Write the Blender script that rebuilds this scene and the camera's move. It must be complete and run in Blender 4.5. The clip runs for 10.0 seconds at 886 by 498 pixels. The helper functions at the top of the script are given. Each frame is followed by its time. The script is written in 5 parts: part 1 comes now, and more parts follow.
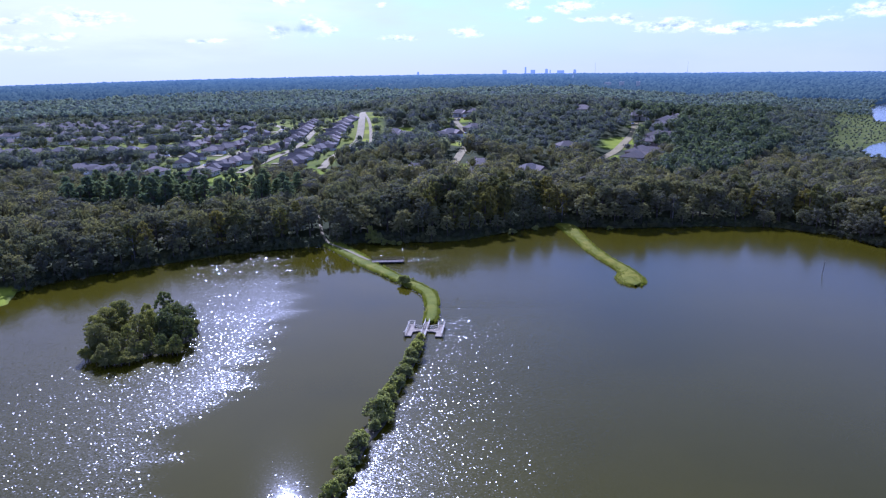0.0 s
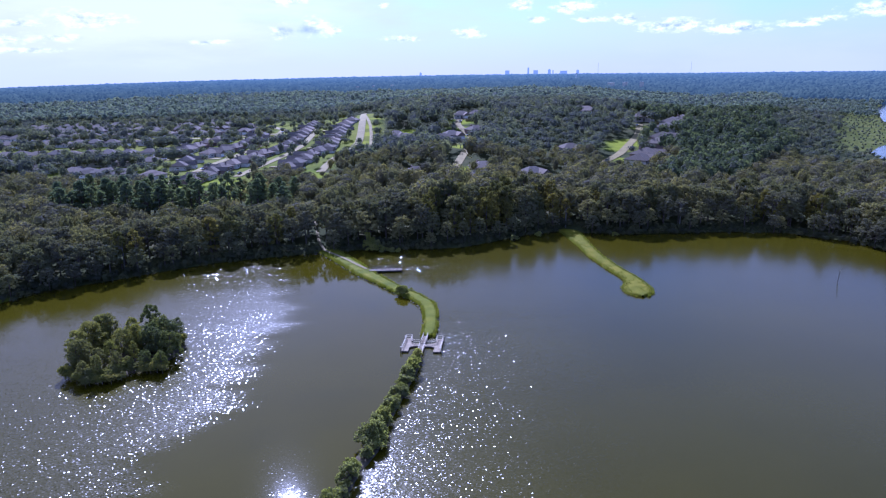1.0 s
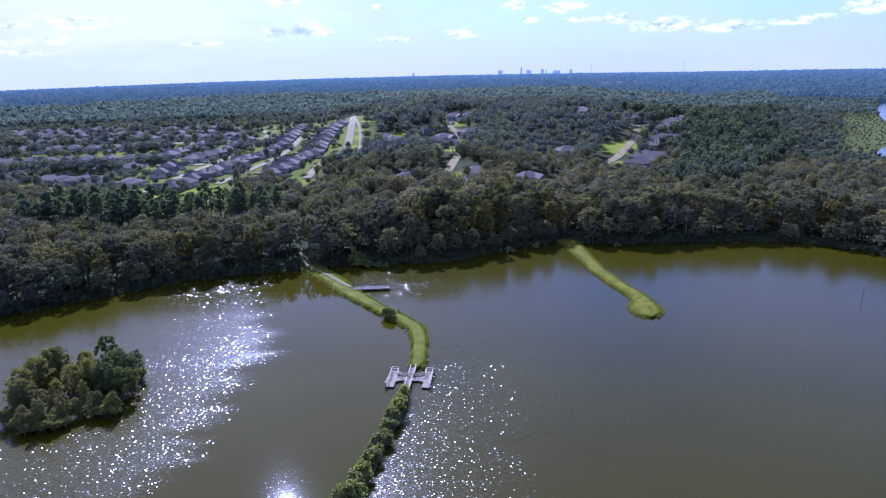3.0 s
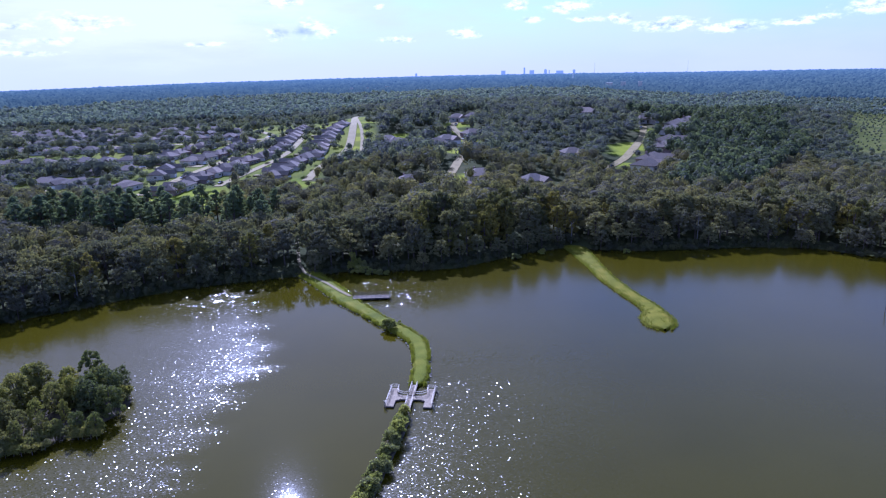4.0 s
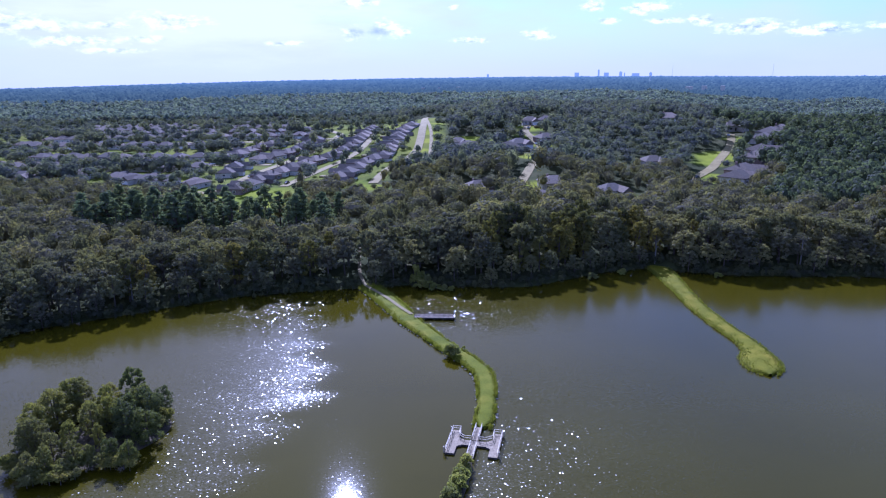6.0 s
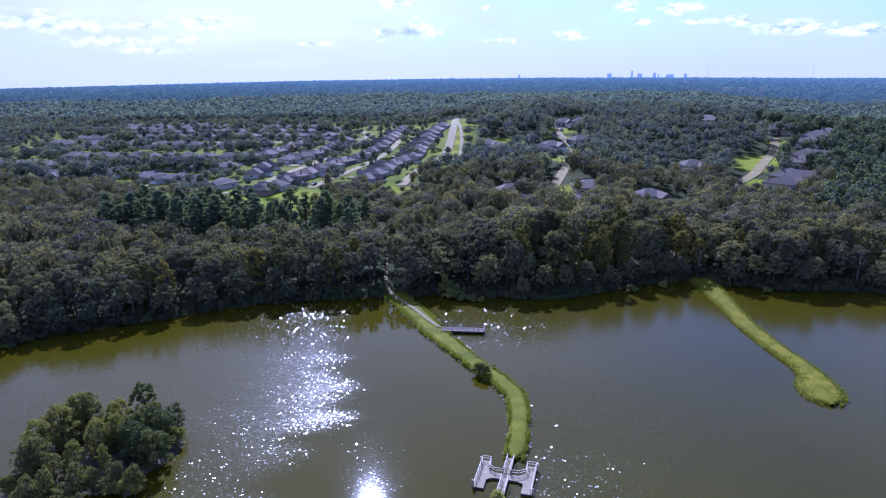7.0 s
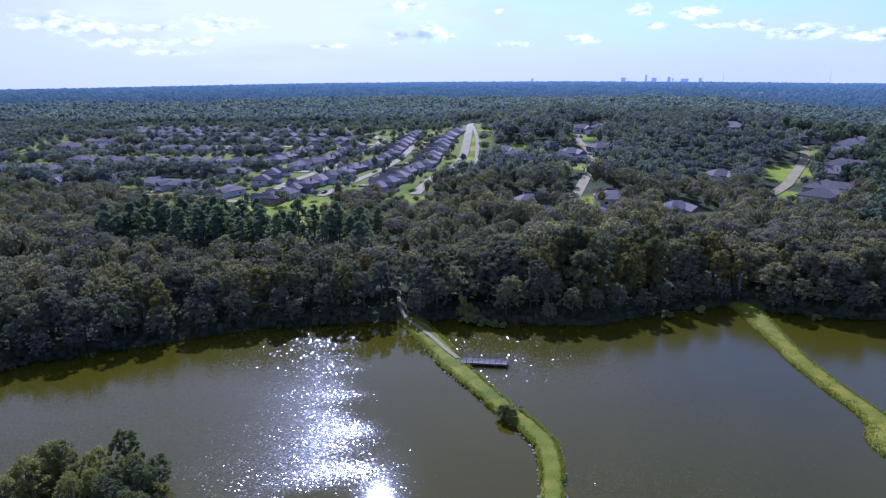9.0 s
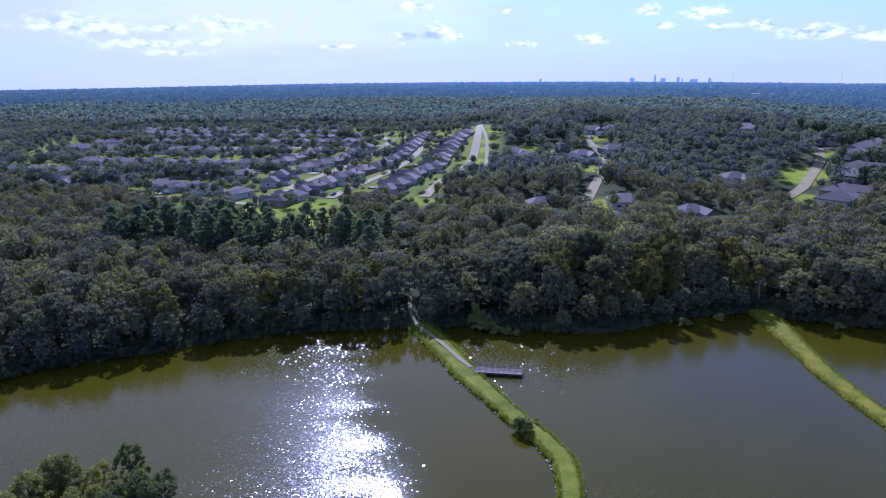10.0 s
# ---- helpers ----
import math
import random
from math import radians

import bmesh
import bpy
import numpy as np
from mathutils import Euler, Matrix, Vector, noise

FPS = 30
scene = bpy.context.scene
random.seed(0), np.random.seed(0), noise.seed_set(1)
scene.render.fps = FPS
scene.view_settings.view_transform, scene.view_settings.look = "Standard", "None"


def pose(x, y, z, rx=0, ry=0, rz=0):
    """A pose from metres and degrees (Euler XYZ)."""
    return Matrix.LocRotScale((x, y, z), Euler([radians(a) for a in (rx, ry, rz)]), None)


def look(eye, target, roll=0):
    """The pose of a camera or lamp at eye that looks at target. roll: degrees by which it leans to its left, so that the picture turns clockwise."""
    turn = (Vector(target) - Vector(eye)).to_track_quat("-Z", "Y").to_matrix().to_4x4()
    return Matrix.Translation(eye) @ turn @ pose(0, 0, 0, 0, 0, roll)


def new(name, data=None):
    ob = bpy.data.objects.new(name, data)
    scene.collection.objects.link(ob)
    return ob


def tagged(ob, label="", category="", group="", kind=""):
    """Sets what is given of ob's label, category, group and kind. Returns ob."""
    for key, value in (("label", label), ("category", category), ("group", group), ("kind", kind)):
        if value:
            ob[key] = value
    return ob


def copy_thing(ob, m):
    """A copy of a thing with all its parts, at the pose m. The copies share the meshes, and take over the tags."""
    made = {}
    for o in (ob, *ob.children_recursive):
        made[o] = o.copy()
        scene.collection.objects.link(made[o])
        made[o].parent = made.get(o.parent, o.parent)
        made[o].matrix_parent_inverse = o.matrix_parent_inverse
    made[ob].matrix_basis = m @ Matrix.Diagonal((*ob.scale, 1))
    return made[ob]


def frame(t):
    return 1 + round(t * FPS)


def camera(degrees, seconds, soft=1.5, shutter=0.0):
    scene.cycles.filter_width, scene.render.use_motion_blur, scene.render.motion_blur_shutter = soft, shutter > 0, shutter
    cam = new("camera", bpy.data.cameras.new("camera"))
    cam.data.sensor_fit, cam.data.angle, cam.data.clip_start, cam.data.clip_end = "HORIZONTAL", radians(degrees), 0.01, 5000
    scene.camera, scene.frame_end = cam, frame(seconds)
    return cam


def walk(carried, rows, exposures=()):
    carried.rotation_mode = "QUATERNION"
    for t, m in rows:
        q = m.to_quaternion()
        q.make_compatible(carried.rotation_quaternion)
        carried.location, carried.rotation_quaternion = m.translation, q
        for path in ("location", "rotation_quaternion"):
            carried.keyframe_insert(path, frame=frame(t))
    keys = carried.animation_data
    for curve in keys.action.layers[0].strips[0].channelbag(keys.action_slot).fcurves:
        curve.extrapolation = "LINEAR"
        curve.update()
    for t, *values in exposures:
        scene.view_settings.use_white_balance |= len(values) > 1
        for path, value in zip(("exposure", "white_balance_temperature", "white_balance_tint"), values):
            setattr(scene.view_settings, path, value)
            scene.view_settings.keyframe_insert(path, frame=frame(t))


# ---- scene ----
cam = camera(67.9, 10.0, soft=1.2)

PATH = [
    (0, (0.00, -0.00, 63.65), (0.01, 96.52, 37.51), -1.00),
    (0.5, (0.57, 3.97, 63.75), (0.20, 100.52, 37.69), -1.04),
    (1, (1.14, 8.03, 64.05), (0.70, 104.57, 38.00), -1.14),
    (1.5, (1.66, 12.24, 64.19), (1.44, 108.79, 38.15), -1.24),
    (2, (1.97, 16.59, 64.26), (2.05, 113.15, 38.26), -1.38),
    (2.5, (2.25, 20.98, 64.27), (2.67, 117.53, 38.25), -1.50),
    (4, (2.49, 33.66, 64.31), (2.46, 130.23, 38.33), -1.54),
    (4.5, (1.95, 37.52, 64.33), (0.69, 134.09, 38.39), -1.42),
    (5, (1.56, 41.48, 64.42), (-2.99, 137.97, 38.56), -1.17),
    (5.5, (1.21, 45.70, 64.53), (-5.93, 142.06, 38.76), -0.95),
    (7, (-0.83, 60.33, 64.15), (-14.94, 155.97, 38.58), -0.61),
    (7.5, (-1.84, 64.91, 64.25), (-16.46, 160.50, 38.78), -0.54),
    (8, (-3.02, 69.17, 64.40), (-18.14, 164.71, 39.04), -0.47),
    (8.5, (-4.19, 73.14, 64.64), (-19.60, 168.66, 39.35), -0.33),
    (9, (-5.36, 76.18, 64.82), (-21.09, 171.68, 39.67), -0.31),
    (9.5, (-6.35, 78.28, 65.08), (-22.63, 173.68, 39.91), -0.32),
    (10, (-7.26, 79.94, 65.24), (-24.10, 175.26, 40.14), -0.33),
]
walk(cam, [(t, look(eye, target, roll)) for t, eye, target, roll in PATH], exposures=[(0.0, 0.80, 4420, 40), (7.8, 0.80, 4400, 40), (10.0, 0.67, 4370, 41)])

SUN_AZIMUTH, SUN_ELEVATION = -15.8, 35.9   # degrees, from +y towards +x

# ---- world and sun ----
world = bpy.data.worlds.new("world")
scene.world = world
world.use_nodes = True
wt = world.node_tree
wt.nodes.clear()


def node(tree, kind, **values):
    n = tree.nodes.new(kind)
    for key, value in values.items():
        if key in n.inputs:
            n.inputs[key].default_value = value
    return n


def math_node(tree, op, a, b=None, clamp=False):
    n = tree.nodes.new("ShaderNodeMath")
    n.operation, n.use_clamp = op, clamp
    for i, v in enumerate((a, b)):
        if v is None:
            continue
        if isinstance(v, (int, float)):
            n.inputs[i].default_value = v
        else:
            tree.links.new(v, n.inputs[i])
    return n.outputs[0]


def cloud_blob(vector, a, e, w, h):
    """1 at azimuth a and elevation e, falling to 0 at w and h degrees from there."""
    m = node(wt, "ShaderNodeMapping", Location=(-a / w, -e / h, 0), Scale=(1 / w, 1 / h, 1))
    wt.links.new(vector, m.inputs[0])
    g = wt.nodes.new("ShaderNodeTexGradient")
    g.gradient_type = "QUADRATIC_SPHERE"
    wt.links.new(m.outputs[0], g.inputs[0])
    return g.outputs[1]


def build_sky():
    out = wt.nodes.new("ShaderNodeOutputWorld")
    bg = node(wt, "ShaderNodeBackground", Strength=0.078)
    sky = wt.nodes.new("ShaderNodeTexSky")
    sky.sky_type, sky.sun_disc = "NISHITA", False
    sky.sun_elevation, sky.sun_rotation = radians(SUN_ELEVATION), radians(SUN_AZIMUTH)
    sky.air_density, sky.dust_density, sky.ozone_density = 1.0, 0.25, 4.0
    coord = wt.nodes.new("ShaderNodeTexCoord")
    sep = wt.nodes.new("ShaderNodeSeparateXYZ")
    wt.links.new(coord.outputs["Generated"], sep.inputs[0])
    az = math_node(wt, "MULTIPLY", math_node(wt, "ARCTAN2", sep.outputs[0], sep.outputs[1]), 57.2958)
    el = math_node(wt, "MULTIPLY", math_node(wt, "ARCSINE", sep.outputs[2]), 57.2958)
    flat = wt.nodes.new("ShaderNodeCombineXYZ")
    wt.links.new(az, flat.inputs[0])
    wt.links.new(el, flat.inputs[1])
    # small cumulus: azimuth, elevation, half width, half height
    total = None
    for a, e, w, h in CUMULUS:
        w, h = w * (1.8 if a < -8 else 1.5), h * (1.9 if a < -8 else 1.65)
        g = cloud_blob(flat.outputs[0], a, e, w, h)
        total = g if total is None else math_node(wt, "MAXIMUM", total, g)
    stretch = node(wt, "ShaderNodeMapping", Scale=(1.0, 1.9, 1))
    wt.links.new(flat.outputs[0], stretch.inputs[0])
    n1 = node(wt, "ShaderNodeTexNoise", Scale=0.9, Detail=6.0, Roughness=0.62)
    wt.links.new(stretch.outputs[0], n1.inputs["Vector"])
    puff = math_node(wt, "ADD", total, math_node(wt, "MULTIPLY", math_node(wt, "SUBTRACT", n1.outputs[0], 0.5), 1.1))
    inside = math_node(wt, "GREATER_THAN", total, 0.01)
    mask = wt.nodes.new("ShaderNodeMapRange")
    mask.interpolation_type = "SMOOTHSTEP"
    for i, v in ((1, 0.0), (2, 0.52), (3, 0.0), (4, 1.0)):
        mask.inputs[i].default_value = v
    wt.links.new(math_node(wt, "MULTIPLY", puff, inside), mask.inputs[0])
    # thin high cloud
    veil_map = node(wt, "ShaderNodeMapping", Scale=(0.045, 0.16, 1), Location=(0.35, 0.1, 0), Rotation=(0, 0, 0.12))
    wt.links.new(flat.outputs[0], veil_map.inputs[0])
    n2 = node(wt, "ShaderNodeTexNoise", Scale=1.0, Detail=5.0, Roughness=0.55)
    wt.links.new(veil_map.outputs[0], n2.inputs["Vector"])
    veil = wt.nodes.new("ShaderNodeMapRange")
    veil.interpolation_type = "SMOOTHSTEP"
    for i, v in ((1, 0.36), (2, 0.62), (3, 0.0), (4, 0.75)):
        veil.inputs[i].default_value = v
    wt.links.new(n2.outputs[0], veil.inputs[0])
    sunward = wt.nodes.new("ShaderNodeMapRange")
    sunward.interpolation_type = "SMOOTHSTEP"
    for i, v in ((1, 10.0), (2, -20.0), (3, 0.0), (4, 0.6)):
        sunward.inputs[i].default_value = v
    wt.links.new(az, sunward.inputs[0])
    thick = math_node(wt, "ADD", math_node(wt, "MULTIPLY", veil.outputs[0], 0.7), math_node(wt, "MULTIPLY", sunward.outputs[0], math_node(wt, "ADD", math_node(wt, "MULTIPLY", veil.outputs[0], 0.8), 0.6)), clamp=True)
    # the veil thins out overhead, where the sky is clear
    clear = wt.nodes.new("ShaderNodeMapRange")
    clear.interpolation_type = "SMOOTHSTEP"
    for i, v in ((1, 12.0), (2, 40.0), (3, 1.0), (4, 0.8)):
        clear.inputs[i].default_value = v
    wt.links.new(el, clear.inputs[0])
    m1 = wt.nodes.new("ShaderNodeMixRGB")
    wt.links.new(math_node(wt, "MULTIPLY", thick, clear.outputs[0]), m1.inputs[0])
    low = wt.nodes.new("ShaderNodeMapRange")
    low.interpolation_type = "SMOOTHERSTEP"
    for i, v in ((1, -1.0), (2, 9.0), (3, 0.8), (4, 0.0)):
        low.inputs[i].default_value = v
    wt.links.new(el, low.inputs[0])
    haze = wt.nodes.new("ShaderNodeMixRGB")
    wt.links.new(low.outputs[0], haze.inputs[0])
    wt.links.new(sky.outputs[0], haze.inputs[1])
    facing = math_node(wt, "COSINE", math_node(wt, "SUBTRACT", math_node(wt, "ARCTAN2", sep.outputs[0], sep.outputs[1]), radians(SUN_AZIMUTH)))
    ahead = wt.nodes.new("ShaderNodeMapRange")
    ahead.interpolation_type = "SMOOTHSTEP"
    for i, v in ((1, -0.5), (2, 0.6), (3, 0.0), (4, 1.0)):
        ahead.inputs[i].default_value = v
    wt.links.new(facing, ahead.inputs[0])
    glow = wt.nodes.new("ShaderNodeMixRGB")
    wt.links.new(ahead.outputs[0], glow.inputs[0])
    glow.inputs[1].default_value, glow.inputs[2].default_value = (3.7, 4.3, 5.3, 1), (4.75, 4.95, 6.1, 1)
    wt.links.new(glow.outputs[0], haze.inputs[2])
    white = wt.nodes.new("ShaderNodeMixRGB")
    wt.links.new(ahead.outputs[0], white.inputs[0])
    white.inputs[1].default_value, white.inputs[2].default_value = (4.2, 4.7, 5.6, 1), (6.5, 6.35, 6.7, 1)
    wt.links.new(haze.outputs[0], m1.inputs[1])
    wt.links.new(white.outputs[0], m1.inputs[2])
    streaks = node(wt, "ShaderNodeMapping", Scale=(0.11, 0.55, 1), Rotation=(0, 0, 0.10))
    wt.links.new(flat.outputs[0], streaks.inputs[0])
    n3 = node(wt, "ShaderNodeTexNoise", Scale=1.0, Detail=7.0, Roughness=0.6)
    wt.links.new(streaks.outputs[0], n3.inputs["Vector"])
    broad = math_node(wt, "ADD", cloud_blob(flat.outputs[0], -24.0, 6.0, 25.0, 7.5), math_node(wt, "MULTIPLY", cloud_blob(flat.outputs[0], -18.0, 32.0, 58.0, 38.0), 0.75))
    patchy = wt.nodes.new("ShaderNodeMapRange")
    patchy.interpolation_type = "SMOOTHSTEP"
    for i, v in ((1, 0.10), (2, 0.55), (3, 0.0), (4, 0.9)):
        patchy.inputs[i].default_value = v
    wt.links.new(math_node(wt, "MULTIPLY", math_node(wt, "POWER", broad, 0.6), math_node(wt, "ADD", math_node(wt, "MULTIPLY", n3.outputs[0], 1.6), -0.05)), patchy.inputs[0])
    sheet = wt.nodes.new("ShaderNodeMixRGB")
    wt.links.new(patchy.outputs[0], sheet.inputs[0])
    wt.links.new(m1.outputs[0], sheet.inputs[1])
    sheet.inputs[2].default_value = (7.9, 7.6, 7.3, 1)
    m2 = wt.nodes.new("ShaderNodeMixRGB")
    # cumulus towards the sun drowns in the bright veil
    drown = wt.nodes.new("ShaderNodeMapRange")
    drown.interpolation_type = "SMOOTHSTEP"
    for i, v in ((1, -22.0), (2, -14.0), (3, 0.5), (4, 0.85)):
        drown.inputs[i].default_value = v
    wt.links.new(az, drown.inputs[0])
    wt.links.new(math_node(wt, "MULTIPLY", mask.outputs[0], drown.outputs[0]), m2.inputs[0])
    wt.links.new(sheet.outputs[0], m2.inputs[1])
    contrast = wt.nodes.new("ShaderNodeMapRange")
    for i, v in ((1, 0.36), (2, 0.58), (3, 0.0), (4, 1.0)):
        contrast.inputs[i].default_value = v
    wt.links.new(n1.outputs[0], contrast.inputs[0])
    # a pair of shaded cumulus, and a broad bright sheet of thin cloud towards the sun
    dim = cloud_blob(flat.outputs[0], -11.6, 3.45, 3.2, 0.9)
    shade = math_node(wt, "SUBTRACT", 1.0, math_node(wt, "MULTIPLY", dim, 1.5), clamp=True)
    tone = wt.nodes.new("ShaderNodeMixRGB")
    wt.links.new(math_node(wt, "MULTIPLY", contrast.outputs[0], shade), tone.inputs[0])
    tone.inputs[1].default_value, tone.inputs[2].default_value = (3.9, 4.4, 5.4, 1), (11.9, 11.3, 10.6, 1)
    wt.links.new(tone.outputs[0], m2.inputs[2])
    wt.links.new(m2.outputs[0], bg.inputs[0])
    wt.links.new(bg.outputs[0], out.inputs[0])


CUMULUS = [
    (-38.4, 4.00, 2.70, 0.61), (-35.9, 3.76, 2.21, 0.42), (-31.5, 3.85, 1.72, 0.23), (-27.0, 4.16, 2.45, 0.56), (-28.8, 2.89, 1.57, 0.23), (-33.8, 2.76, 2.94, 0.38), (-31.2, 2.04, 1.96, 0.19),
    (-13.0, 3.35, 0.88, 0.42), (-10.5, 3.64, 1.08, 0.61), (-8.8, 3.41, 0.59, 0.33), (-12.5, 5.71, 1.47, 0.33), (-4.7, 5.33, 0.59, 0.19), (-3.2, 2.67, 1.72, 0.23), (2.3, 3.06, 1.23, 0.38),
    (6.5, 5.09, 0.98, 0.42), (7.7, 3.96, 0.88, 0.23), (10.8, 4.81, 1.96, 0.42), (11.8, 3.82, 1.08, 0.19), (14.8, 3.76, 1.47, 0.33), (18.7, 3.16, 2.94, 0.42), (23.1, 2.79, 2.45, 0.38), (-18.4, 2.57, 1.47, 0.14), (32.3, 3.7, 2.3, 0.45), (29.0, 3.15, 1.6, 0.2), (27.0, 2.9, 1.5, 0.25),
]
build_sky()

sun_data = bpy.data.lights.new("sun", "SUN")
sun_data.energy, sun_data.angle, sun_data.color = 5.0, radians(0.53), (1.0, 0.95, 0.88)
sun = new("sun", sun_data)
_a, _e = radians(SUN_AZIMUTH), radians(SUN_ELEVATION)
sun.matrix_world = look((math.sin(_a) * math.cos(_e) * 900, math.cos(_a) * math.cos(_e) * 900, math.sin(_e) * 900), (0, 0, 0))


# ---- mesh helpers ----
def mesh_of(name, verts, faces, mat, smooth=False):
    me = bpy.data.meshes.new(name)
    me.from_pydata([tuple(v) for v in verts], [], [tuple(f) for f in faces])
    if smooth:
        me.polygons.foreach_set("use_smooth", [True] * len(me.polygons))
    me.materials.append(mat)
    return me


def tri_mesh(name, tris, mat):
    """A mesh of loose triangles from an array of shape (n, 3, 3)."""
    n = len(tris)
    me = bpy.data.meshes.new(name)
    me.vertices.add(n * 3)
    me.vertices.foreach_set("co", np.ascontiguousarray(tris, dtype=np.float32).ravel())
    me.loops.add(n * 3)
    me.loops.foreach_set("vertex_index", np.arange(n * 3, dtype=np.int32))
    me.polygons.add(n)
    me.polygons.foreach_set("loop_start", np.arange(0, n * 3, 3, dtype=np.int32))
    me.update()
    me.validate()
    me.materials.append(mat)
    return me


def smooth_mesh(name, verts, faces, mat):
    """A smooth-shaded mesh from arrays of vertices and triangles."""
    me = bpy.data.meshes.new(name)
    me.vertices.add(len(verts))
    me.vertices.foreach_set("co", np.ascontiguousarray(verts, dtype=np.float32).ravel())
    me.loops.add(len(faces) * 3)
    me.loops.foreach_set("vertex_index", np.ascontiguousarray(faces, dtype=np.int32).ravel())
    me.polygons.add(len(faces))
    me.polygons.foreach_set("loop_start", np.arange(0, len(faces) * 3, 3, dtype=np.int32))
    me.polygons.foreach_set("use_smooth", np.ones(len(faces), bool))
    me.update()
    me.validate()
    me.materials.append(mat)
    return me


def bm_mesh(name, bm, mat):
    me = bpy.data.meshes.new(name)
    bm.to_mesh(me)
    bm.free()
    me.materials.append(mat)
    return me


def part(name, data, parent, label="", m=None):
    ob = new(name, data)
    ob.parent = parent
    if m is not None:
        ob.matrix_local = m
    return tagged(ob, label) if label else ob


def box(bm, cx, cy, cz, sx, sy, sz, rz=0.0):
    m = Matrix.Translation((cx, cy, cz)) @ Matrix.Rotation(rz, 4, "Z") @ Matrix.Diagonal((sx, sy, sz, 1))
    bmesh.ops.create_cube(bm, size=1, matrix=m)
    return bm


def beam(bm, a, b, w, h):
    """A bar of section w x h from a to b."""
    a, b = Vector(a), Vector(b)
    d = b - a
    q = d.to_track_quat("X", "Z").to_matrix().to_4x4()
    bmesh.ops.create_cube(bm, size=1, matrix=Matrix.Translation((a + b) / 2) @ q @ Matrix.Diagonal((d.length, w, h, 1)))
    return bm


# ---- materials ----
def material(name):
    m = bpy.data.materials.new(name)
    m.use_nodes = True
    t = m.node_tree
    return m, t, t.nodes["Principled BSDF"]


def noise_ramp(t, scale, stops, detail=4.0, coord=None, rough=0.55):
    n = node(t, "ShaderNodeTexNoise", Scale=scale, Detail=detail, Roughness=rough)
    if coord is not None:
        t.links.new(coord, n.inputs["Vector"])
    r = t.nodes.new("ShaderNodeValToRGB")
    while len(r.color_ramp.elements) < len(stops):
        r.color_ramp.elements.new(0.5)
    for e, (p, c) in zip(r.color_ramp.elements, stops):
        e.position, e.color = p, (*c, 1)
    t.links.new(n.outputs[0], r.inputs[0])
    return n, r


def position(t):
    return t.nodes.new("ShaderNodeNewGeometry").outputs["Position"]


def bump(t, height, strength, distance, bsdf):
    b = node(t, "ShaderNodeBump", Strength=strength, Distance=distance)
    t.links.new(height, b.inputs["Height"])
    t.links.new(b.outputs[0], bsdf.inputs["Normal"])
    return b


def surface(name, stops, scale, rough=0.8, fine=None, bump_d=0.02, metal=0.0):
    m, t, p = material(name)
    pos = position(t)
    n, r = noise_ramp(t, scale, stops, coord=pos)
    n2 = node(t, "ShaderNodeTexNoise", Scale=fine or scale * 7, Detail=3.0)
    t.links.new(pos, n2.inputs["Vector"])
    mix = t.nodes.new("ShaderNodeMixRGB")
    mix.blend_type = "OVERLAY"
    mix.inputs[0].default_value = 0.45
    t.links.new(r.outputs[0], mix.inputs[1])
    t.links.new(n2.outputs[0], mix.inputs[2])
    t.links.new(mix.outputs[0], p.inputs["Base Color"])
    p.inputs["Roughness"].default_value, p.inputs["Metallic"].default_value = rough, metal
    p.inputs["Specular IOR Level"].default_value = 0.08 if rough > 0.7 else 0.4
    bump(t, n2.outputs[0], 0.5, bump_d, p)
    return m


